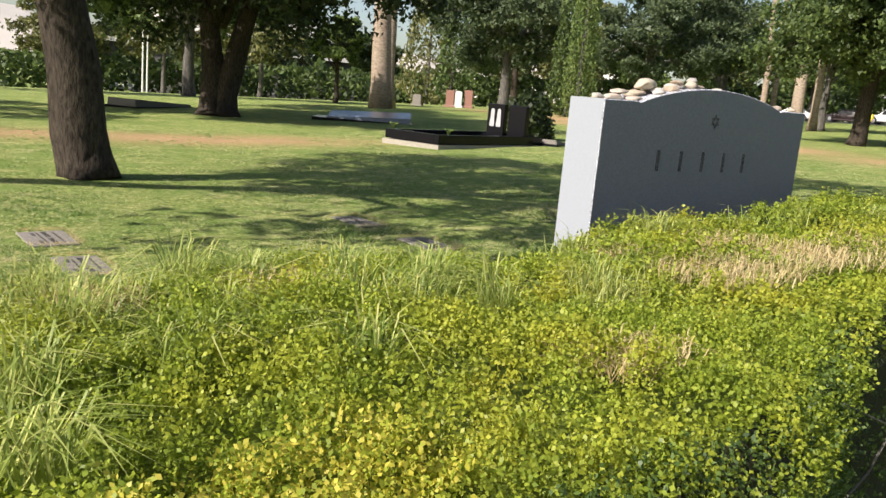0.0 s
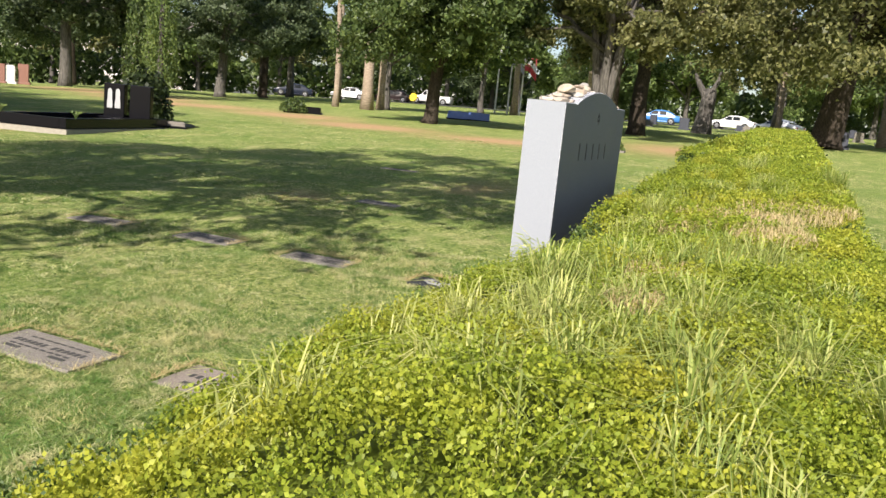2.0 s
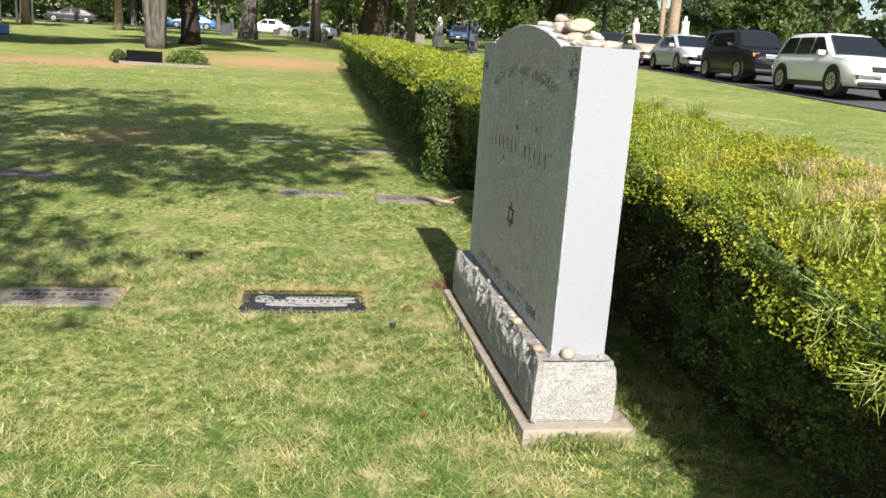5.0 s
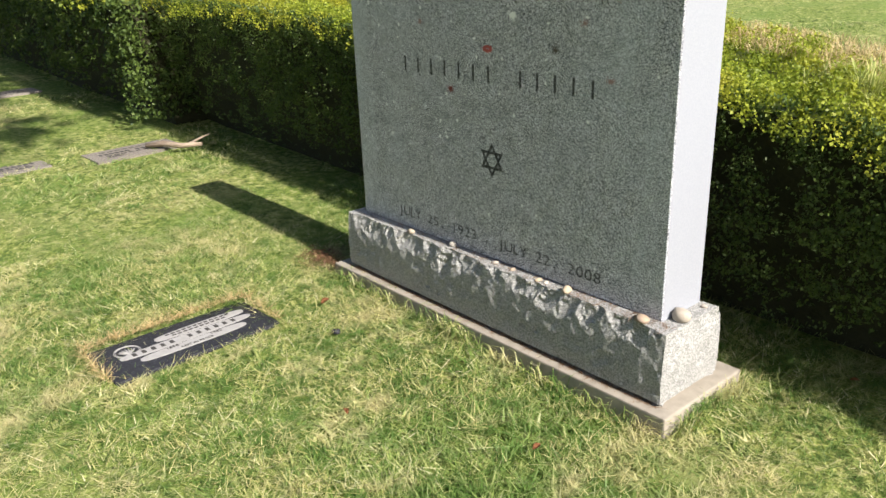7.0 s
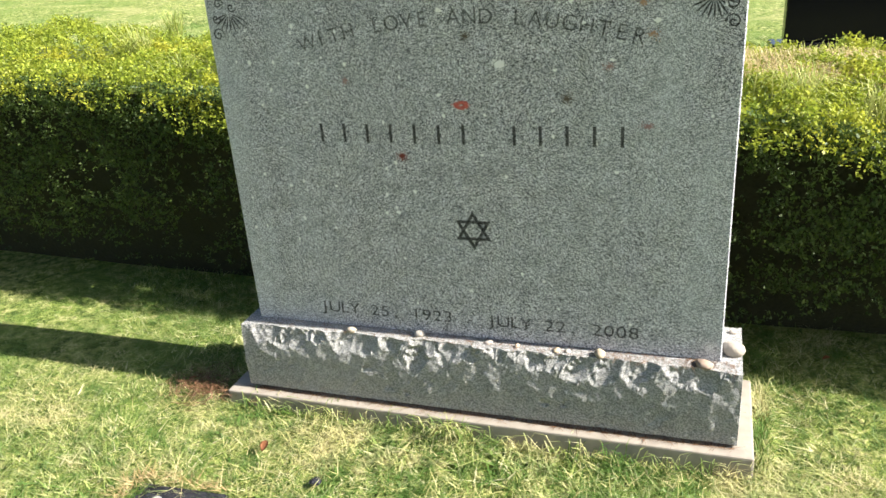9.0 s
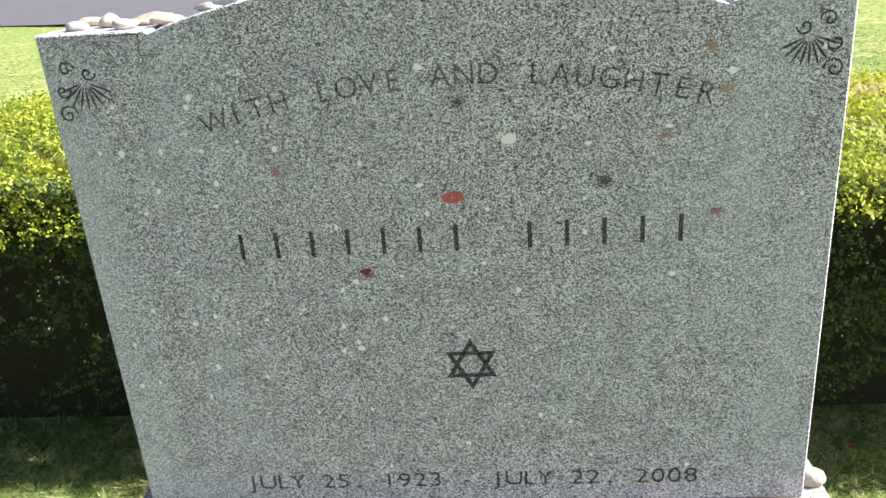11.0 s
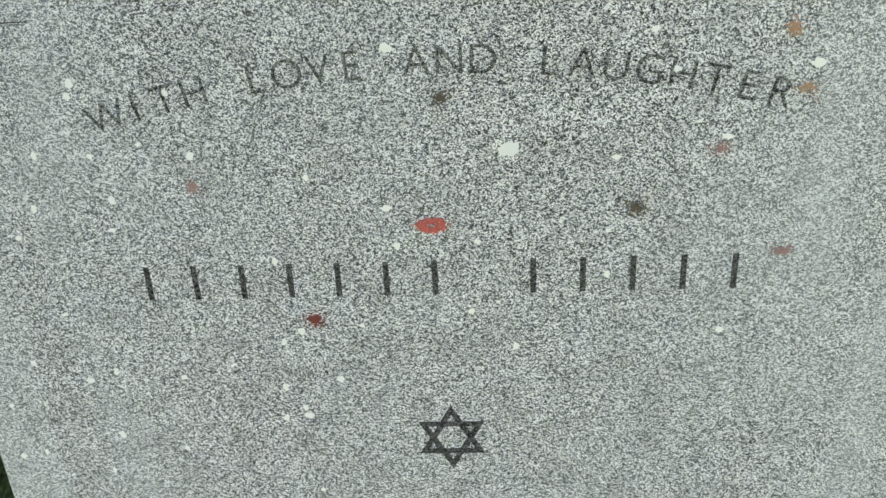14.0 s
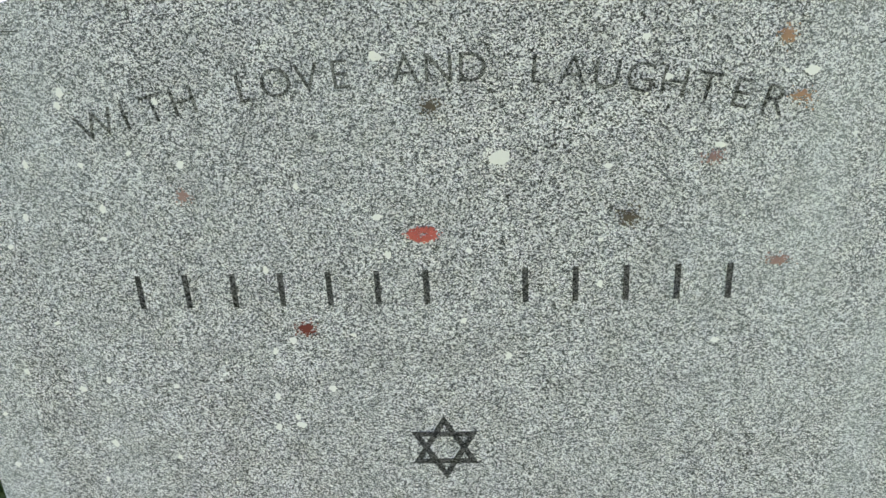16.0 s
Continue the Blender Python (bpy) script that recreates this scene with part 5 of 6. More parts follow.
def car(x, y, turn, kind, colour, label):
    """A parked car with a lofted shell; its front points along +x of its own frame."""
    L, W, H, belt, nose = {"sedan": (4.55, 1.78, 1.44, 0.9, 0.74), "suv": (4.45, 1.82, 1.6, 0.98, 0.86), "tall": (4.4, 1.78, 1.66, 1.04, 0.95), "pickup": (5.2, 1.85, 1.7, 1.0, 0.95)}[kind]
    t = thing("car", pose(x, y, gz(x, y) + 0.04, 0, 0, turn), label, "car", "parked cars")
    p = paint(colour)
    xr, xf, wr = -L / 2, L / 2, 0.32 if kind == "sedan" else 0.36
    wx = (xr + 0.85, xf - 0.88)
    # the roofline: cowl, top of the windscreen, back of the roof, foot of the rear window
    cowl, r1, r0, tail = {"sedan": (xf - 1.15, xf - 1.95, xr + 1.3, xr + 0.45), "suv": (xf - 1.1, xf - 1.85, xr + 0.65, xr + 0.12), "tall": (xf - 1.2, xf - 1.8, xr + 0.35, xr + 0.08), "pickup": (xf - 1.25, xf - 1.9, xf - 2.75, xf - 2.95)}[kind]
    hood = belt - 0.01
    roof = [(xr, belt - 0.12), (xr + 0.06, belt + 0.02), (tail, belt + 0.04), ((tail + r0) / 2, (belt + H) / 2 + 0.06), (r0, H - 0.06), (r0 + 0.3, H - 0.015), ((r0 + r1) / 2, H), (r1 - 0.15, H - 0.03), (r1, H - 0.07), (cowl, hood), (cowl + 0.5, hood - 0.03), (xf - 0.3, nose), (xf - 0.08, nose - 0.08), (xf, nose - 0.22)]
    rx, rz = [a for a, b in roof], [b for a, b in roof]

    def half(xx):
        e = max(0.0, (abs(xx) - (L / 2 - 0.75)) / 0.75)
        return W / 2 * (1 - 0.17 * e ** 2.4)

    def side_y(xx, z):
        return half(xx) - 0.07 - 0.26 * max(0.0, z - belt)

    xs = sorted(set([xr, xr + 0.03] + [xr + 0.08 + (L - 0.16) * k / 34 for k in range(35)] + [xf - 0.03, xf] + rx))
    bm = bmesh.new()
    prev = None
    for xx in xs:
        zt = float(np.interp(xx, rx, rz))
        w = half(xx)
        zb = min(belt, zt)
        tuck = 0.1 if xx < xr + 0.02 or xx > xf - 0.02 else 0.0
        edge = side_y(xx, zt) - 0.05
        sec = [(w - 0.1, 0.26 + tuck), (w - 0.02 - tuck * 0.3, 0.36 + tuck), (w, 0.55), (w, zb - 0.2), (w - 0.025, zb - 0.08), (w - 0.07, zb - 0.015), (side_y(xx, (zb + zt) / 2), (zb + zt) / 2), (side_y(xx, zt - 0.06 * min(1, (zt - zb) * 4)), zt - 0.06 * min(1, (zt - zb) * 4)), (edge - 0.06, zt), (edge * 0.5, zt + 0.02), (0, zt + 0.025)]
        row = [bm.verts.new((xx, -a, b)) for a, b in sec] + [bm.verts.new((xx, a, b)) for a, b in sec[-2::-1]]
        if prev:
            for k in range(len(row) - 1):
                bm.faces.new((prev[k], row[k], row[k + 1], prev[k + 1]))
            bm.faces.new((prev[-1], row[-1], row[0], prev[0]))
        else:
            bm.faces.new(row)
        prev = row
    bm.faces.new(prev[::-1])
    bmesh.ops.recalc_face_normals(bm, faces=bm.faces)
    part("body", bm, p, t, smooth=True)
    part("sill", boxed(wx[0], wx[1], -W / 2 + 0.015, W / 2 - 0.015, 0.2, 0.34, bevel=0.03), M_GRILLE if kind != "sedan" else p, t)

    def pane(name, q, out):
        bm = bmesh.new()
        o = Vector(out) * 0.02
        vs = [Vector(v) for v in q]
        a, b = [bm.verts.new(v + o) for v in vs], [bm.verts.new(v - o) for v in vs]
        bm.faces.new(a)
        bm.faces.new(b[::-1])
        for i in range(len(vs)):
            bm.faces.new((a[i], b[i], b[(i + 1) % len(vs)], a[(i + 1) % len(vs)]))
        bmesh.ops.recalc_face_normals(bm, faces=bm.faces)
        part(name, bm, M_GLASS, t)

    z0, z1 = belt + 0.05, H - 0.13
    ga, gb = (r0 + 0.02, cowl - 0.25)
    cuts = [ga, ga + (gb - ga) * 0.46, gb] if kind in ("sedan", "pickup") else [tail + 0.3, ga + (gb - ga) * 0.28, ga + (gb - ga) * 0.62, gb]
    for s in (-1, 1):
        for i, (a, b) in enumerate(zip(cuts, cuts[1:])):
            a2 = a + 0.04 if i else max(a, r0 - 0.02) + 0.1
            b2 = b - 0.04
            b3 = b2 if i < len(cuts) - 2 else r1 - 0.02
            pane("side_window", [(a + 0.04, s * side_y(a, z0), z0), (b2, s * side_y(b2, z0), z0), (b3, s * side_y(b3, z1), z1), (a2, s * side_y(a2, z1), z1)], (0, s, 0.26))
    for nm, xa, za, xb, zc, ox in (("windscreen", cowl - 0.05, hood + 0.05, r1 + 0.04, H - 0.1, 1), ("rear_window", tail + 0.12, belt + 0.16, r0 - 0.04, H - 0.12, -1)):
        ya, yb = side_y(xa, za) - 0.09, side_y(xb, zc) - 0.1
        pane(nm, [(xa, -ya, za), (xa, ya, za), (xb, yb, zc), (xb, -yb, zc)], (ox * 1.2, 0, 1.7))
    for c in wx:
        for s in (-1, 1):
            bm = bmesh.new()
            bmesh.ops.create_cone(bm, cap_ends=True, segments=20, radius1=wr + 0.045, radius2=wr + 0.045, depth=0.3)
            bmesh.ops.rotate(bm, matrix=Matrix.Rotation(radians(90), 3, "X"), verts=bm.verts)
            bmesh.ops.translate(bm, vec=(c, s * (W / 2 - 0.147), wr + 0.02), verts=bm.verts)
            part("wheel_arch", bm, M_GRILLE, t)
            bm = bmesh.new()
            bmesh.ops.create_cone(bm, cap_ends=True, segments=24, radius1=wr, radius2=wr, depth=0.22)
            bmesh.ops.bevel(bm, geom=bm.edges[:], offset=0.03, segments=2, affect="EDGES")
            bmesh.ops.rotate(bm, matrix=Matrix.Rotation(radians(90), 3, "X"), verts=bm.verts)
            bmesh.ops.translate(bm, vec=(c, s * (W / 2 - 0.095), wr), verts=bm.verts)
            wheel = part("wheel", bm, M_TYRE, t)
            bm = bmesh.new()
            hub = [bm.verts.new((0.07 * math.cos(k * math.pi / 5), 0.012, 0.07 * math.sin(k * math.pi / 5))) for k in range(10)]
            rim = [bm.verts.new((wr * (0.64 if k % 2 else 0.6) * math.cos(k * math.pi / 10), 0.0, wr * 0.62 * math.sin(k * math.pi / 10))) for k in range(20)]
            bm.faces.new(hub)
            for k in range(10):
                bm.faces.new((hub[k], rim[(2 * k - 1) % 20], rim[2 * k], rim[(2 * k + 1) % 20]))
            for v in bm.verts:
                v.co.y *= s
            bmesh.ops.translate(bm, vec=(c, s * (W / 2 + 0.018), wr), verts=bm.verts)
            part("rim", bm, M_RIM, wheel, "silver alloy rim")
    for s in (-1, 1):
        part("headlight", boxed(xf - 0.34, xf - 0.07, s * (W / 2 - 0.35) - 0.18, s * (W / 2 - 0.35) + 0.18, nose - 0.2, nose - 0.07, bevel=0.04), M_LAMP, t, "clear headlight")
        if kind == "tall":
            part("indicator", boxed(xf - 0.3, xf - 0.075, s * (W / 2 - 0.2) - 0.08, s * (W / 2 - 0.2) + 0.055, nose - 0.19, nose - 0.08, bevel=0.02), M_AMBER, t, "amber corner lamp")
        part("mirror", boxed(cowl - 0.5, cowl - 0.36, s * (W / 2 + 0.03) - 0.1, s * (W / 2 + 0.03) + 0.1, belt + 0.02, belt + 0.15, bevel=0.04), p, t)
        part("rear_light", boxed(xr - 0.01, xr + 0.1, s * (W / 2 - 0.3) - 0.12, s * (W / 2 - 0.3) + 0.12, belt - 0.22, belt - 0.08, bevel=0.02), M_TAIL, t)
    part("grille", boxed(xf - 0.12, xf + 0.012, -0.4, 0.4, nose - 0.24, nose - 0.1, bevel=0.02), M_RIM if kind == "tall" else M_GRILLE, t)
    part("bumper", boxed(xf - 0.25, xf + 0.025, -W / 2 + 0.2, W / 2 - 0.2, 0.27, 0.4, bevel=0.05), M_GRILLE if kind != "sedan" else p, t)
    part("plate", boxed(xf + 0.01, xf + 0.035, -0.16, 0.16, 0.44, 0.54), M_PLATE, t, "pale blank plate")
    if kind in ("suv", "tall"):
        for s in (-1, 1):
            part("roof_rail", boxed(r0 + 0.2, r1 - 0.2, s * (W / 2 - 0.36) - 0.02, s * (W / 2 - 0.36) + 0.02, H - 0.04, H + 0.035, bevel=0.01), M_GRILLE, t)
    return t


M_TAIL = plain("rear_lamp", (0.3, 0.01, 0.01), 0.2)
ROADTURN = -5.5
car(-17.6, 13.3, ROADTURN, "suv", (0.78, 0.78, 0.78), "white sport utility car parked beside the lawn")
car(-23.3, 13.85, ROADTURN, "tall", (0.012, 0.012, 0.014), "black boxy utility car parked beside the lawn")
car(-29.0, 14.4, ROADTURN, "sedan", (0.45, 0.48, 0.52), "silver saloon car parked beside the lawn")
car(-34.7, 14.95, ROADTURN, "sedan", (0.46, 0.42, 0.34), "beige hatchback car parked beside the lawn")
car(-40.5, 15.5, ROADTURN, "sedan", (0.02, 0.035, 0.06), "dark blue car parked beside the lawn")
car(-81.7, -23.0, -85, "sedan", (0.05, 0.055, 0.065), "dark grey saloon car on the far road")
car(-84.6, -50.1, -70, "sedan", (0.7, 0.7, 0.7), "white saloon car on the far road")
car(-77.5, -53.6, -60, "sedan", (0.02, 0.025, 0.04), "dark blue car on the far road")
car(-87.2, -45.2, -80, "sedan", (0.03, 0.02, 0.02), "dark car on the far road")
car(-88.3, -40.5, -85, "pickup", (0.72, 0.72, 0.7), "white pickup truck on the far road")
car(-82.9, -12.1, -85, "sedan", (0.05, 0.2, 0.5), "blue car on the far road")
car(-77.7, -0.3, -120, "sedan", (0.72, 0.73, 0.75), "white saloon car on the far road")
car(-85.6, -4.8, -100, "sedan", (0.7, 0.7, 0.68), "white car on the far road")
car(-25.5, -109.1, 168, "pickup", (0.75, 0.76, 0.76), "white pickup truck near the far building")
car(-46.0, -101.8, 155, "sedan", (0.2, 0.21, 0.22), "grey car near the far building")
car(-75.5, 13.6, -15, "suv", (0.05, 0.09, 0.2), "dark blue van on the road")

# graves
M_RED = plain("red_granite", (0.26, 0.13, 0.1), 0.35)
M_WHITE = plain("white_marble", (0.7, 0.69, 0.66), 0.5)
M_BLUE = plain("blue_cover", (0.12, 0.2, 0.5), 0.6, 0, 0.4, 3)
M_FLOWER = leaf_mat("red_flower", (0.3, 0.02, 0.02), (0.5, 0.035, 0.03), (0.55, 0.1, 0.07), 0.3)
M_POST = plain("slate_stone", (0.05, 0.055, 0.075), 0.6, 0, 0.4, 12)
M_ETCHED = plain("etched_granite", (0.4, 0.4, 0.41), 0.6)
# Blue-grey base paints the sky's reflection onto the polished slab.
M_SKYSHEEN = plain("sky_sheen_granite", (0.2, 0.23, 0.29), 0.25, 0, 0.5, 20)


def upright(x, y, turn, w, h, d, material, label, base=True, arch=0.0):
    t = thing("gravestone", pose(x, y, gz(x, y) - 0.02, 0, 0, turn), label, "gravestone", "upright gravestones")
    zb = 0.16 if base else 0.0
    pts = [(-w / 2, zb), (w / 2, zb), (w / 2, h - arch)] + [(w / 2 * math.cos(a), h - arch + arch * math.sin(a)) for a in [math.pi * k / 10 for k in range(1, 10)]] * (arch > 0) + [(-w / 2, h - arch)]
    bm = prism(bmesh.new(), pts, -d / 2, d / 2)
    bmesh.ops.bevel(bm, geom=bm.edges[:], offset=0.012, segments=1, affect="EDGES")
    part("tablet", bm, material, t)
    if base:
        part("plinth", boxed(-w / 2 - 0.1, w / 2 + 0.1, -d / 2 - 0.08, d / 2 + 0.08, 0, zb, bevel=0.015), material, t)
    return t


def plot(x, y, turn):
    """A kerbed black granite plot with two upright stones."""
    t = thing("grave_plot", pose(x, y, gz(x, y) + 0.02, 0, 0, turn), "kerbed black granite grave plot with two upright stones", "grave")
    l, w, h = 4.2, 1.56, 0.26
    part("footing", boxed(-l / 2 - 0.04, l / 2 + 0.04, -w / 2 - 0.04, w / 2 + 0.04, -0.15, 0.04), M_CONCRETE, t, "pale concrete footing")
    for a in ((-l / 2, l / 2, -w / 2, -w / 2 + 0.14), (-l / 2, l / 2, w / 2 - 0.14, w / 2), (-l / 2, -l / 2 + 0.14, -w / 2 + 0.142, w / 2 - 0.142), (l / 2 - 0.14, l / 2, -w / 2 + 0.142, w / 2 - 0.142)):
        part("kerb", boxed(*a, 0.06, h, bevel=0.01), M_BLACK, t)
    part("cover", boxed(-l / 2 + 0.16, l / 2 - 0.16, -w / 2 + 0.16, w / 2 - 0.16, 0.02, 0.14), M_BLACK, t)
    for s in (-0.33, 0.33):
        st = part("tablet", boxed(-l / 2 + 0.35, -l / 2 + 0.52, s - 0.26, s + 0.26, 0.2, 1.0, bevel=0.02), M_BLACK, t)
        part("ledge", boxed(-l / 2 + 0.22, -l / 2 + 0.66, s - 0.32, s + 0.32, 0.14, 0.22, bevel=0.01), M_BLACK, t)
        if s < 0:
            for d in (-0.1, 0.1):
                bm = bmesh.new()
                tube(bm, [(-l / 2 + 0.521, s + d, z) for z in (0.42, 0.5, 0.66, 0.76, 0.84, 0.88)], [0.07, 0.075, 0.055, 0.06, 0.05, 0.02], 10)
                for v in bm.verts:
                    v.co.x = -l / 2 + 0.521 + 0.06 * (v.co.x + l / 2 - 0.521)
                part("etching", bm, M_ETCHED, st, "pale etched shape")
    for s in (-1, 1):
        bm = bmesh.new()
        for k in range(7):
            a = k * 0.9
            tube(bm, [(l / 2 - 0.3, s * 0.8, h), (l / 2 - 0.3 + 0.05 * math.cos(a), s * 0.8 + 0.05 * math.sin(a), h + 0.1), (l / 2 - 0.3 + 0.12 * math.cos(a), s * 0.8 + 0.12 * math.sin(a), h + 0.13)], [0.012, 0.012, 0.02], 5)
        part("posy", bm, M_LEAF_LIGHT, t, "small green posy")


plot(-9.5, -13.02, 16)


def ledger(x, y, turn, l, w, h, material, label, tilt=4):
    t = thing("ledger_stone", pose(x, y, gz(x, y) + 0.0, 0, 0, turn), label, "grave", "ledger stones")
    bm = prism(bmesh.new(), [(-l / 2, 0), (l / 2, 0), (l / 2, h), (-l / 2, h * 0.45)], -w / 2, w / 2)
    bmesh.ops.bevel(bm, geom=bm.edges[:], offset=0.02, segments=2, affect="EDGES")
    part("slab", bm, material, t)
    part("kerb", boxed(-l / 2 - 0.08, l / 2 + 0.08, -w / 2 - 0.08, w / 2 + 0.08, -0.12, 0.05, bevel=0.01), M_BLACK, t)


t = thing("ledger_stone", pose(-11.8, -21.6, gz(-11.8, -21.6), 0, 0, 146), "polished ledger stone with painted blue-grey sky sheen on a black kerb", "grave", "ledger stones")
bm = boxed(-1.4, 1.4, -0.6, 0.9, 0, 0.1)
for v in bm.verts:
    if v.co.z > 0.05:
        v.co.z = 0.1 + 0.13 * (v.co.x + 1.4) / 2.8 + 0.16 * (v.co.y + 0.6) / 1.5
bmesh.ops.bevel(bm, geom=bm.edges[:], offset=0.02, segments=2, affect="EDGES")
part("slab", bm, M_SKYSHEEN, t, "polished slab with a painted blue-grey sky sheen")
part("kerb", boxed(-1.9, 1.46, -0.68, 0.98, -0.12, 0.05, bevel=0.01), M_BLACK, t)
ledger(-6.1, -27.3, 40, 3.4, 1.1, 0.3, M_SLAB, "grey ledger stone low in the lawn")
ledger(-39.2, -15.3, 25, 1.3, 1.2, 0.45, M_BLUE, "grave slab under a blue cover")
ledger(-38.8, -16.3, 25, 1.3, 1.3, 0.45, M_BLUE, "grave slab under a blue cover")
ledger(-28.2, -19.3, 30, 1.9, 0.9, 0.3, M_BLACK, "dark ledger stone beside a low bush")
for k, (x, y, w, h, mt, lb) in enumerate(((-31.16, -43.55, 0.6, 1.2, M_RED, "red granite gravestone"), (-31.56, -43.15, 0.55, 1.15, M_WHITE, "white marble gravestone"), (-32.16, -42.75, 0.6, 1.25, M_RED, "red granite gravestone"), (-29.3, -44.9, 0.6, 0.8, M_SLAB, "grey granite gravestone"))):
    upright(x, y, 125, w, h, 0.2, mt, lb + " on a plinth far across the lawn", True, 0.1 * (k % 2))
GR = random.Random(9)
for k in range(16):
    x, y = GR.uniform(-95, -62), GR.uniform(-12, 12)
    upright(x, y, 90 + GR.uniform(-15, 15), GR.uniform(0.5, 0.8), GR.uniform(0.6, 1.0), 0.22, GR.choice([M_SLAB, M_POST, M_SLAB]), "grey stone gravestone among the far trees", True, GR.choice([0, 0.15]))
for k in range(14):
    x = GR.uniform(-75, -28)
    y = 21.5 - 0.13 * (x + 18) + GR.uniform(4, 16)
    upright(x, y, 90 + GR.uniform(-20, 20), GR.uniform(0.6, 1.3), GR.uniform(0.9, 1.9), 0.24, GR.choice([M_SLAB, M_BLACK, M_WHITE, M_POST]), "stone gravestone across the road", True, GR.choice([0, 0.15]))
for k in range(6):
    x = -48 - 6 * k
    upright(x, GR.uniform(3.5, 7.5), 95, GR.uniform(0.6, 0.9), GR.uniform(0.8, 1.3), 0.2, GR.choice([M_SLAB, M_POST]), "grey gravestone beyond the hedge", True, 0.1)
upright(-47.8, 9.3, 90, 0.55, 1.9, 0.4, M_POST, "slate pillar gravestone beyond the hedge", True, 0.2)
upright(0.86, 5.5, 184, 0.8, 0.75, 0.16, M_BLACK, "black polished gravestone on a plinth behind the hedge", True)


def clump(name, x, y, rx, ry, h, n, size, material, label, category, seed, z0=0.05, group=""):
    """A low bush or bed of leaves round a dark core."""
    rng = np.random.default_rng(seed)
    t = thing(name, pose(x, y, gz(x, y)), label, category, group)
    d = rng.normal(size=(n, 3))
    d /= np.linalg.norm(d, axis=1)[:, None]
    d[:, 2] = np.abs(d[:, 2])
    s = 0.75 + 0.3 * rng.random((n, 1)) + 0.12 * np.sin(d[:, :1] * 7) * np.cos(d[:, 1:2] * 6)
    soup("leaves", leaf_quads(d * s * (rx, ry, h) + (0, 0, z0), rng, size, 0.4), 4, material, t)
    bm = bmesh.new()
    bmesh.ops.create_icosphere(bm, subdivisions=2, radius=1)
    bmesh.ops.scale(bm, vec=(rx * 0.75, ry * 0.75, h * 0.75), verts=bm.verts)
    part("core", bm, M_CORE, t)
    return t


ledger(-12.3, -13.0, 23, 0.9, 0.6, 0.16, M_SLAB, "pale flat stone beside a kerbed plot")

# black slanted stone with a low clipped bed
t = thing("grave_plot", pose(-21.6, -5.0, gz(-21.6, -5.0), 0, 0, 8), "black slanted gravestone with a low clipped green bed", "grave")
part("slant", prism(bmesh.new(), [(-0.5, 0), (0.5, 0), (0.5, 0.08), (-0.25, 0.34), (-0.5, 0.34)], -0.8, 0.15), M_BLACK, t)
part("kerb", boxed(-0.6, 0.6, -0.95, 1.45, -0.1, 0.06, bevel=0.01), M_SLAB, t)
clump("low_bush", -12.9, -14.7, 0.9, 0.6, 1.3, 1500, 0.07, M_LEAF_DARK, "dark bush behind a kerbed black plot", "bush", 58)
clump("low_bush", -21.8, -4.2, 0.45, 0.58, 0.36, 2400, 0.035, M_LEAF_LIGHT, "low clipped green bush beside a black gravestone", "bush", 51)
clump("low_bush", -21.3, -5.95, 0.22, 0.22, 0.3, 700, 0.035, M_LEAF, "small dark bush beside a black gravestone", "bush", 52)
clump("low_bush", -26.9, -19.4, 0.6, 0.6, 0.6, 1500, 0.05, M_LEAF, "round dark bush on the lawn", "bush", 53)
# plot with red flowers and dark steles
upright(-35.4, 11.0, 95, 0.45, 2.3, 0.35, M_POST, "tall dark stele beside a flower bed", True)
clump("shrub", -37.4, 10.0, 0.6, 0.6, 2.5, 2600, 0.06, M_LEAF, "narrow dark shrub beside a stele", "shrub", 57)
clump("flower_bed", -35.0, 12.2, 0.5, 1.15, 0.36, 1500, 0.045, M_LEAF_LIGHT, "low green flower bed with red blooms in front of a shrub", "flowers", 54)
for k, (dy, rr) in enumerate(((-1.0, 0.2), (-0.35, 0.12), (0.75, 0.26), (1.15, 0.16))):
    clump("red_flowers", -35.0 + 0.28, 12.2 + dy, rr, rr, 0.42, 260, 0.04, M_FLOWER, "cluster of red flowers in a low bed", "flowers", 540 + k, 0.05, "red flowers")
t = thing("grave_kerb", pose(-35.1, 12.4, gz(-35.1, 12.4), 0, 0, 5), "dark grey kerb round a flower bed", "kerb")
part("kerb", boxed(-0.75, 0.75, -1.6, 1.6, -0.1, 0.22, bevel=0.02), M_POST, t)
clump("shrub", -38.1, 12.9, 1.2, 1.15, 2.2, 4200, 0.08, M_LEAF_LIGHT, "tall leafy shrub behind the flower bed", "shrub", 55)
clump("shrub", -39.2, 11.1, 1.1, 1.1, 1.9, 3000, 0.09, M_LEAF, "dark leafy shrub behind the steles", "shrub", 56)
bm = bmesh.new()
for k in range(9):
    a = k * 0.7
    tube(bm, [(0, 0, -0.3), (0.2 * math.cos(a), 0.2 * math.sin(a), 0.15), (0.5 * math.cos(a), 0.5 * math.sin(a), 0.3)], [0.2, 0.2, 0.1], 7)
ob = mesh_ob("wreath", bm, plain("yellow_flowers", (0.75, 0.6, 0.05), 0.8, 0, 0.5, 6))
ob.matrix_world = pose(-83.8, -40.8, gz(-83.8, -40.8) + 0.7, 80, 0, 90)
tagged(ob, "round yellow flower wreath near the far road", "wreath")


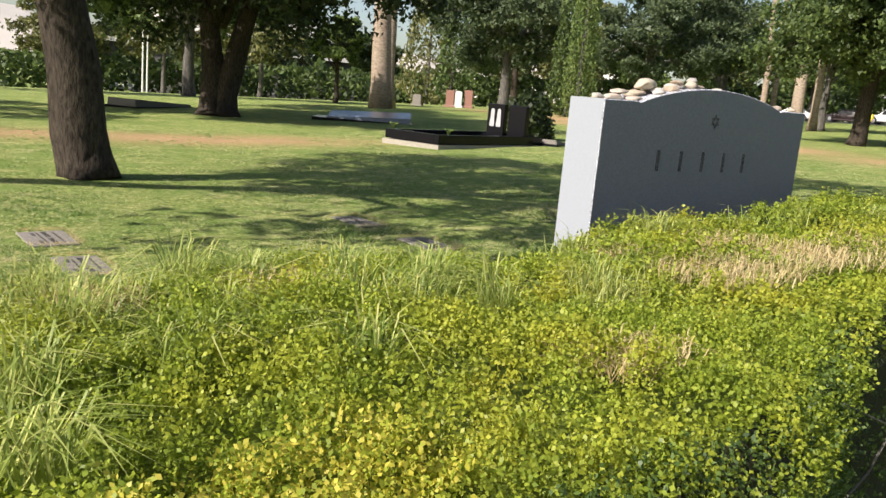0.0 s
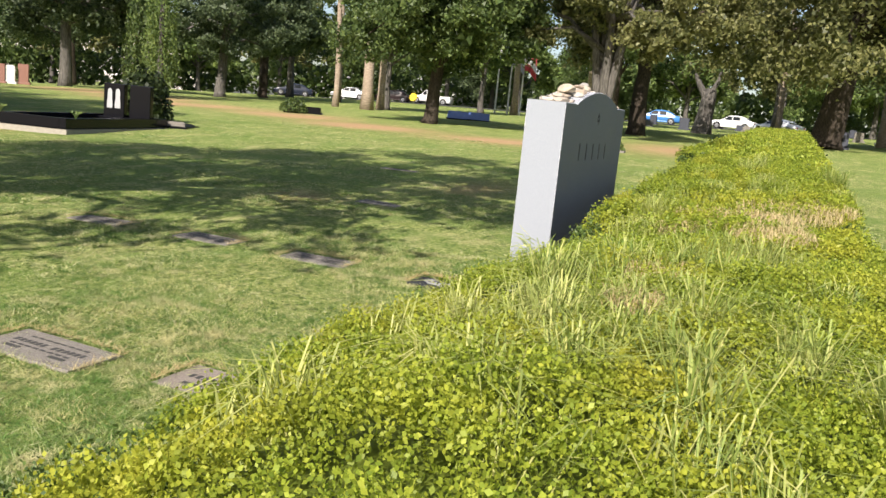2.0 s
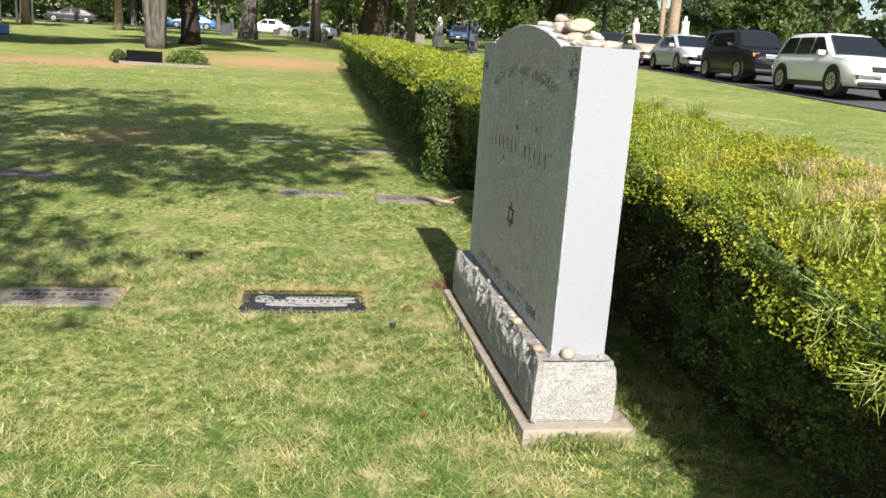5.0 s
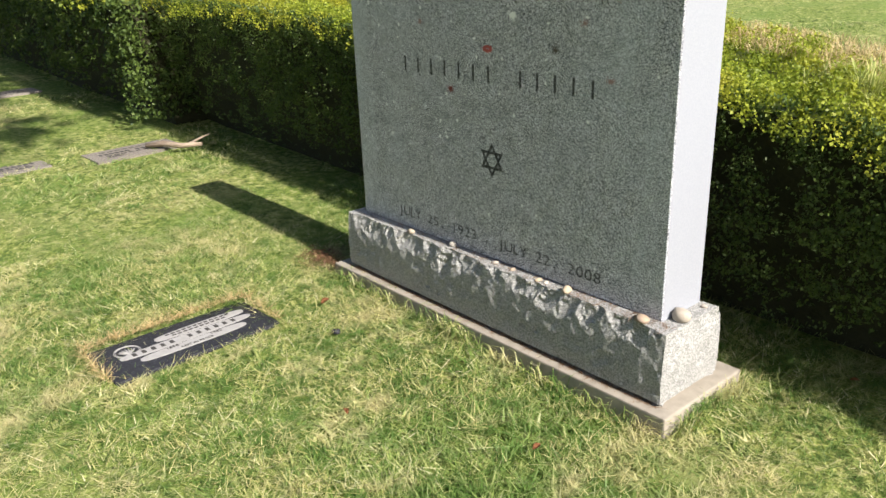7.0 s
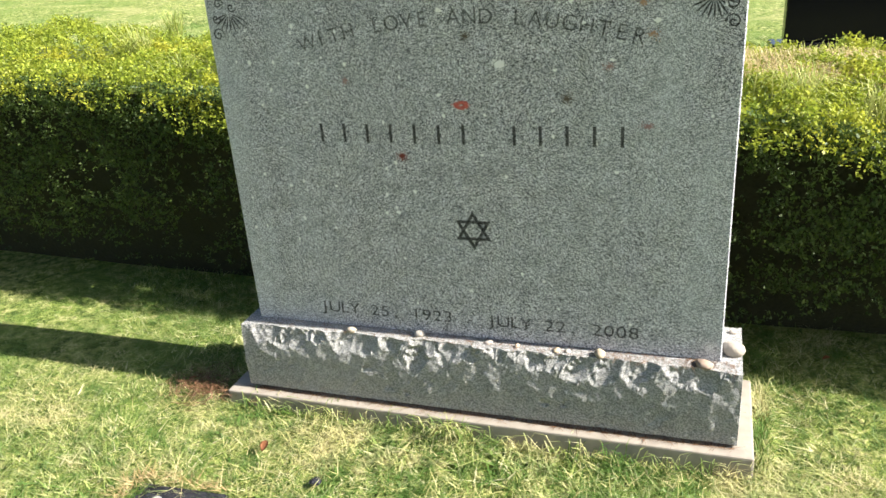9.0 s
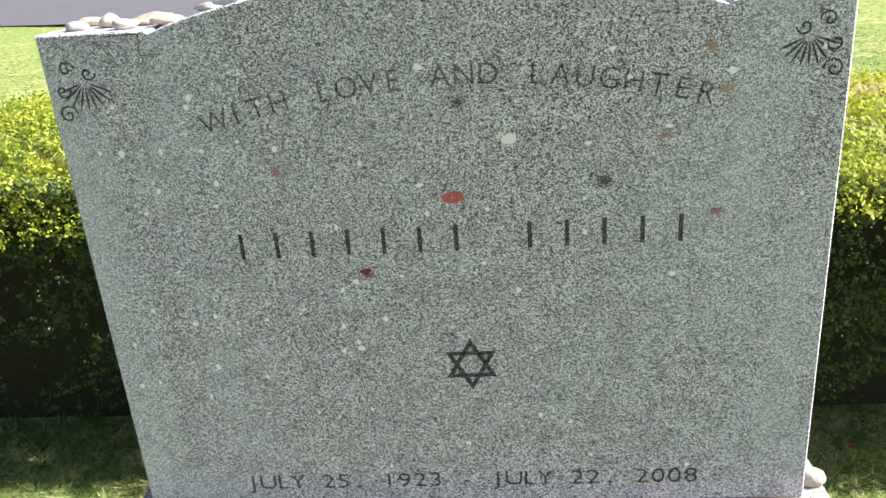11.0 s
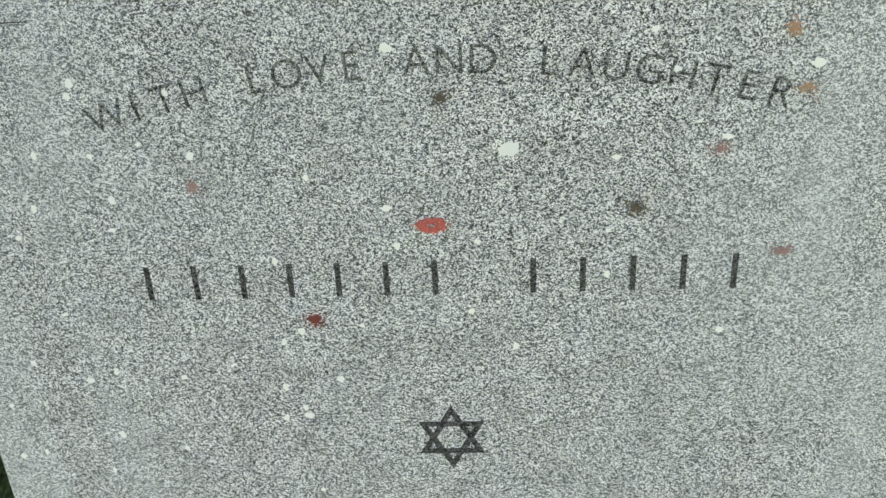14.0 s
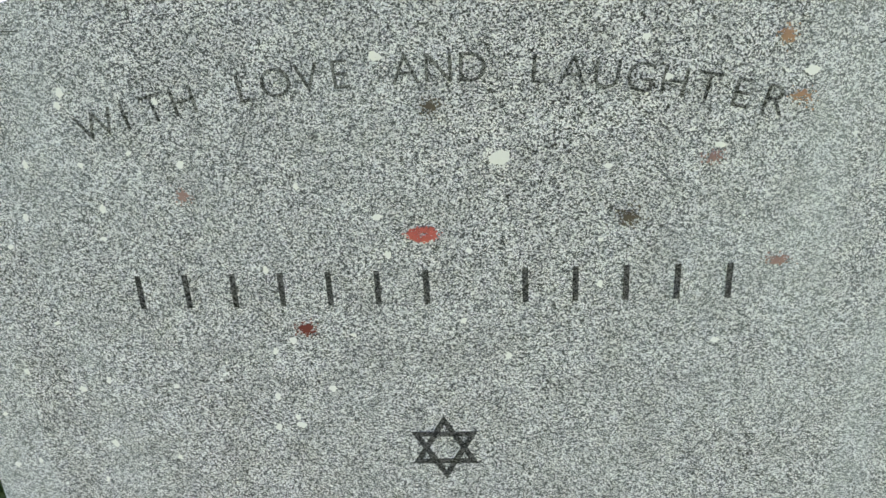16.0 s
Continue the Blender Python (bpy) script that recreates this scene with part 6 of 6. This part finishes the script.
def statue(x, y, h, seed):
    """A plain draped shape on a square plinth, as one mesh."""
    bm = boxed(-0.45, 0.45, -0.45, 0.45, 0, h * 0.36, bevel=0.04)
    z0 = h * 0.36 - 0.02
    tube(bm, [(0, 0, z0), (0.03, 0, z0 + h * 0.2), (0, 0.03, z0 + h * 0.38), (0, 0, z0 + h * 0.5), (0, 0, z0 + h * 0.54), (0, 0, z0 + h * 0.6), (0, 0, z0 + h * 0.65)], [0.36, 0.3, 0.24, 0.27, 0.1, 0.13, 0.05], 12, 0.1, seed)
    ob = mesh_ob("statue", bm, M_WHITE, None, True)
    ob.matrix_world = pose(x, y, gz(x, y) - 0.03)
    tagged(ob, "white marble statue on a plinth among the far graves", "statue", "statues")


statue(-54.3, 22.5, 2.5, 1)
statue(-52.1, 25.2, 2.7, 2)
statue(-62.0, 9.4, 2.3, 3)

# ---- more trees ----


def palm(x, y, dia, height, label, seed, fronds=26, bare=True):
    rng = random.Random(seed)
    t = thing("palm_tree", pose(x, y, gz(x, y) - 0.05), label, "palm", "palms")
    bm = bmesh.new()
    pts = [(0.1 * math.sin(k * 0.7 + seed), 0.1 * math.cos(k * 0.5), height * k / 9) for k in range(10)]
    tube(bm, pts, [dia / 2 * (1.5 if k == 0 else 1.15 - 0.05 * k) for k in range(10)], 14, 0, seed)
    part("trunk", bm, M_BARK_PALM, t, smooth=True)
    q = []
    for f in range(fronds):
        a, e = 2 * math.pi * f / fronds + rng.random(), rng.uniform(-0.9, 0.9)
        for k in range(26):
            u = k / 25
            r = 2.6 * u
            z = height + 2.2 * u * math.sin(e) - 1.1 * u * u
            c = Vector((r * math.cos(a) * math.cos(e * 0.6), r * math.sin(a) * math.cos(e * 0.6), z))
            s = Vector((-math.sin(a), math.cos(a), 0))
            for sd in (-1, 1):
                tip = c + s * sd * 0.5 * (1 - 0.6 * u) + Vector((math.cos(a) * 0.25, math.sin(a) * 0.25, -0.2))
                q.append([c, c + Vector((0, 0, 0.05)), tip])
    soup("crown", np.array([[list(v) for v in tr] for tr in q]), 3, M_LEAF_GREY, t)


for k, (x, y, d, h) in enumerate(((-20.3, -35.2, 0.95, 13), (-21.8, -36.7, 0.6, 12), (-41.3, -23.7, 0.62, 11.5), (-43.8, -24.1, 0.42, 10.5), (-41.9, -26.4, 0.34, 11), (-64.4, -21.8, 0.5, 16), (-63.2, -14.9, 0.5, 15), (-57.0, 26.5, 0.75, 18), (-61.0, 27.3, 0.4, 17), (-58.3, 6.6, 0.5, 13), (-62.7, -0.1, 0.4, 12), (-56.3, -34.9, 0.4, 17))):
    palm(x, y, d, h, "tall palm with a thick tan trunk" if d > 0.6 else "tall slender palm far across the lawn", 200 + k)


def column_tree(x, y, r, h, leaf, label, seed, taper=0.35, n=6000, size=0.09):
    rng = np.random.default_rng(seed)
    t = thing("column_tree", pose(x, y, gz(x, y) - 0.05), label, "tree", "column trees")
    bm = bmesh.new()
    tube(bm, [(0, 0, 0), (0, 0, h * 0.5), (0, 0, h * 0.9)], [0.18, 0.12, 0.04], 8)
    part("trunk", bm, M_BARK_GREY, t)
    f = rng.random(n)
    rr = r * (1 - (1 - taper) * f ** 1.5) * (0.8 + 0.3 * rng.random(n)) * np.clip(f * 12, 0.5, 1)
    a = rng.random(n) * 6.283
    rr = rr * (1 + 0.12 * np.sin(a * 5 + f * 20))
    p = np.stack([rr * np.cos(a), rr * np.sin(a), 0.15 + h * f], 1)
    soup("crown", leaf_quads(p, rng, size, 1.5, 0.4), 4, leaf, t)


column_tree(-29.9, -29.9, 0.85, 9, M_LEAF_LIGHT, "tall narrow light green cypress", 61, 0.5, 8000)
column_tree(-39.4, -40.6, 1.0, 10, M_LEAF_LIGHT, "tall narrow green cypress far across the lawn", 62, 0.5)
column_tree(-44.5, -66.0, 3.0, 15, M_LEAF_PINE, "layered conical pine far across the lawn", 63, 0.05, 5000, 0.25)
column_tree(-44.7, -62.1, 1.6, 13, M_LEAF, "dark conical cypress far across the lawn", 64, 0.2, 5000, 0.2)
column_tree(-31.3, -32.1, 1.2, 7, M_LEAF, "dark bushy cypress beside a light one", 65, 0.6, 5000, 0.12)

# a tan bare trunk, broken off at the top
t = thing("dead_tree", pose(-56.5, -4.9, gz(-56.5, -4.9) - 0.05), "tan broken tree trunk with bare stubs", "tree")
bm = bmesh.new()
tube(bm, [(0, 0, 0), (0, 0.1, 1.2), (0.1, 0.2, 2.4), (0.1, 0.35, 3.2)], [0.75, 0.55, 0.5, 0.35], 12, 0.1, 3)
tube(bm, [(0.1, 0.2, 2.3), (0.2, -0.5, 3.4), (0.2, -0.9, 4.2)], [0.3, 0.2, 0.12], 8)
tube(bm, [(0.1, 0.2, 2.6), (0.2, 0.7, 3.8), (0.2, 0.8, 4.4)], [0.2, 0.13, 0.07], 8)
part("trunk", bm, M_BARK_GREY, t)

MORE = [(-96.2, -20.5, 0.6, 10, 0.8, 6.5, M_LEAF, 93), (-93.0, 4.0, 0.6, 9, 0.8, 5.5, M_LEAF_LIGHT, 94), (-92.0, -34.0, 0.6, 9, 1.0, 5.5, M_LEAF_GREY, 95), (-90.0, 24.0, 0.6, 10, 0.8, 6.0, M_LEAF_LIGHT, 96), (-45.7, -24.6, 0.5, 9, 3.4, 4.0, M_LEAF, 71), (-48.1, -36.5, 0.6, 11, 3.2, 4.5, M_LEAF_GREY, 72), (-57.5, -22.2, 0.5, 10, 3.7, 4.0, M_LEAF_LIGHT, 73), (-60.2, -12.1, 0.7, 12, 4.2, 5.0, M_LEAF, 74),
        (-63.7, -0.2, 0.8, 13, 4.2, 5.4, M_LEAF_PINE, 75), (-59.3, 15.5, 0.7, 11, 1.0, 5.0, M_LEAF_LIGHT, 76), (-47.0, 28.0, 0.5, 5.5, 1.0, 2.8, M_LEAF, 77), (-30.0, 32.0, 0.7, 12, 1.0, 5.4, M_LEAF_PINE, 78),
        (-18.0, 34.0, 0.7, 12, 1.0, 5.4, M_LEAF, 79), (-21.2, -41.7, 0.3, 5.4, 2.4, 1.5, M_LEAF_LIGHT, 80), (-24.2, -42.5, 0.3, 4.4, 1.9, 1.5, M_LEAF_GREY, 70), (-13.2, -44.8, 0.7, 11, 3.6, 5.0, M_LEAF, 81), (-1.5, -45.9, 0.7, 11, 3.7, 5.0, M_LEAF, 82), (-9.7, -31.7, 0.6, 10, 4.4, 4.5, M_LEAF, 83),
        (-69.2, 19.8, 0.7, 13, 3.2, 5.4, M_LEAF, 84), (-64.8, 33.5, 0.5, 6.5, 1.0, 3.2, M_LEAF_GREY, 85), (-53.2, -40.3, 0.7, 12, 3.0, 5.0, M_LEAF_GREY, 86), (-61.3, -43.1, 0.7, 13, 3.0, 5.4, M_LEAF, 87), (-45.0, -53.0, 0.7, 11, 2.8, 4.5, M_LEAF_GREY, 88)]
for x, y, d, h, cz, cr, lf, sd in MORE:
    tree("tree", x, y, d, h, cz, cr, lf, M_BARK_GREY if sd % 2 else M_BARK_DARK, "leafy tree farther off across the grounds", sd, (0, 0), 8000, 0.14, clumps=28, group="trees across the grounds")

# dense planting that closes the grounds
rng = np.random.default_rng(90)
n = 44000
a = rng.uniform(radians(95), radians(268), n)
r = rng.uniform(104, 118, n)
x, y = r * np.cos(a), r * np.sin(a)
h = 3.2 + 1.5 * np.sin(a * 37) + 1.3 * np.sin(a * 83 + 1) + 0.9 * np.sin(a * 191)
p = np.stack([x, y, ground(x, y) + np.maximum(h, 4.3) * rng.random(n) ** 0.8], 1)
tagged(soup("far_wood", leaf_quads(p, rng, 0.42, 0.3), 4, M_LEAF), "dense dark wood at the edge of the grounds", "wood", kind="stuff")

# long low building with pale columns
t = thing("building", pose(-47.8, -122.8, gz(-47.8, -122.8) - 0.3, 0, 0, 155), "long low dark building with pale columns", "building")
M_WALL = plain("dark_wall", (0.09, 0.085, 0.08), 0.9, 0, 0.4, 1)
M_PALE = plain("pale_render", (0.55, 0.53, 0.5), 0.9, 0, 0.3, 1)
part("wall", boxed(-24, 24, -6, 4, 0, 7), M_WALL, t)
part("roof", boxed(-25, 25, -7, 7, 7.0, 7.6), M_PALE, t, "flat pale roof edge")
for k in range(9):
    part("column", boxed(-24 + 6 * k - 0.3, -24 + 6 * k + 0.3, 6.0, 6.6, 0, 7, bevel=0.05), M_PALE, t)
for k in range(8):
    part("window", boxed(-22.5 + 6 * k, -19.5 + 6 * k, 3.9, 4.05, 1.2, 5.5), M_GLASS, t)
for k, (x, y) in enumerate(((-19.9, -78.5), (-20.3, -78.4))):
    bm = bmesh.new()
    tube(bm, [(0, 0, 0), (0, 0, 3), (0, 0, 6)], [0.09, 0.08, 0.06], 8)
    ob = mesh_ob("flagpole", bm, M_WHITE)
    ob.matrix_world = pose(x, y, gz(x, y) - 0.1)
    tagged(ob, "white flagpole on the lawn", "pole", "flagpoles")


def house(x, y, turn, w, h):
    t = thing("house", pose(x, y, gz(x, y) - 0.3, 0, 0, turn), "pale low house glimpsed between the far trees", "house", "far houses")
    part("wall", boxed(-w / 2, w / 2, -4, 4, 0, h, bevel=0.05), M_PALE_WALL, t)
    bm = prism(bmesh.new(), [(-4.6, h), (4.6, h), (0, h + 1.9)], -w / 2 - 0.5, w / 2 + 0.5)
    bmesh.ops.rotate(bm, matrix=Matrix.Rotation(radians(90), 3, "Z"), verts=bm.verts)
    part("roof", bm, M_ROOF, t, "grey pitched roof")
    for k in range(int(w // 4)):
        wx = -w / 2 + 2 + 4 * k
        wn_ = part("window", boxed(wx - 0.75, wx + 0.75, 3.97, 4.05, 1.0, 2.4), M_PALE, t)
        part("pane", boxed(wx - 0.65, wx + 0.65, 4.05, 4.07, 1.1, 2.3), M_GLASS, wn_)


M_PALE_WALL = plain("pale_stucco", (0.5, 0.49, 0.47), 0.9, 0, 0.3, 1)
M_ROOF = plain("grey_shingle", (0.3, 0.29, 0.29), 0.9, 0, 0.4, 2)
for x, y, turn, w, h in ((-106.0, -61.1, 80, 9, 2.9), (-107.8, -45.9, 75, 12, 2.9)):
    house(x, y, turn, w, h)


def flag(x, y, h, colours, label):
    """A pole with a cloth that hangs in folds."""
    t = thing("flagpole", pose(x, y, gz(x, y) - 0.1), label, "flagpole", "flagpoles")
    bm = bmesh.new()
    tube(bm, [(0, 0, 0), (0, 0, h / 2), (0, 0, h)], [0.09, 0.07, 0.045], 8)
    part("pole", bm, M_WHITE, t)
    for k, c in enumerate(colours):
        bm = bmesh.new()
        rows = []
        for i in range(9):
            f = i / 8
            px_, py_ = 0.1 + 1.15 * f, 0.16 * math.sin(f * 9 + k)
            rows.append([bm.verts.new((px_ * 0.3, px_, h - 0.3 - 0.62 * k - 0.62 * g - 0.9 * f * f)) for g in (0, 0.5, 1)])
            for v in rows[-1]:
                v.co.x += py_
        for a, b in zip(rows, rows[1:]):
            for i in range(2):
                bm.faces.new((a[i], b[i], b[i + 1], a[i + 1]))
        bmesh.ops.solidify(bm, geom=bm.faces[:], thickness=0.01)
        part("cloth", bm, plain("flag_cloth", c, 0.9), t)


LAVENDER, OFFWHITE, CRIMSON = (0.5, 0.48, 0.66), (0.75, 0.75, 0.76), (0.6, 0.1, 0.12)
flag(-65.0, -22.5, 6.6, (LAVENDER, OFFWHITE, LAVENDER), "white flagpole with a drooping pale lavender and white flag")
flag(-64.5, -23.5, 6.9, (LAVENDER, OFFWHITE), "white flagpole with a drooping pale lavender flag")
flag(-65.4, -21.5, 6.2, (CRIMSON, OFFWHITE, CRIMSON), "white flagpole with a drooping red and white flag")

# dry hills on the skyline
bm = bmesh.new()
prev = None
for k in range(61):
    a = radians(-140 + 1.1 * k)
    hgt = 62 + 24 * math.sin(k * 0.31) + 12 * math.sin(k * 0.83 + 1) + 5 * math.sin(k * 1.9)
    row = [bm.verts.new((rr * math.cos(a), rr * math.sin(a), zz)) for rr, zz in ((820, -20), (900, hgt * 0.45), (1000, hgt * 0.8 + 6 * math.sin(k * 1.3)), (1080, hgt), (1300, -20))]
    if prev:
        for i in range(4):
            bm.faces.new((prev[i], row[i], row[i + 1], prev[i + 1]))
    prev = row
bmesh.ops.recalc_face_normals(bm, faces=bm.faces)
# The tan is lightened to paint distance haze over the hills.
M_HILL = plain("dry_hill", (0.6, 0.545, 0.48), 1.0, 0, 0.35, 0.02)
tagged(mesh_ob("backdrop", bm, M_HILL, None, True), "dry tan hills on the skyline, paled by painted haze", "hills", kind="structure")
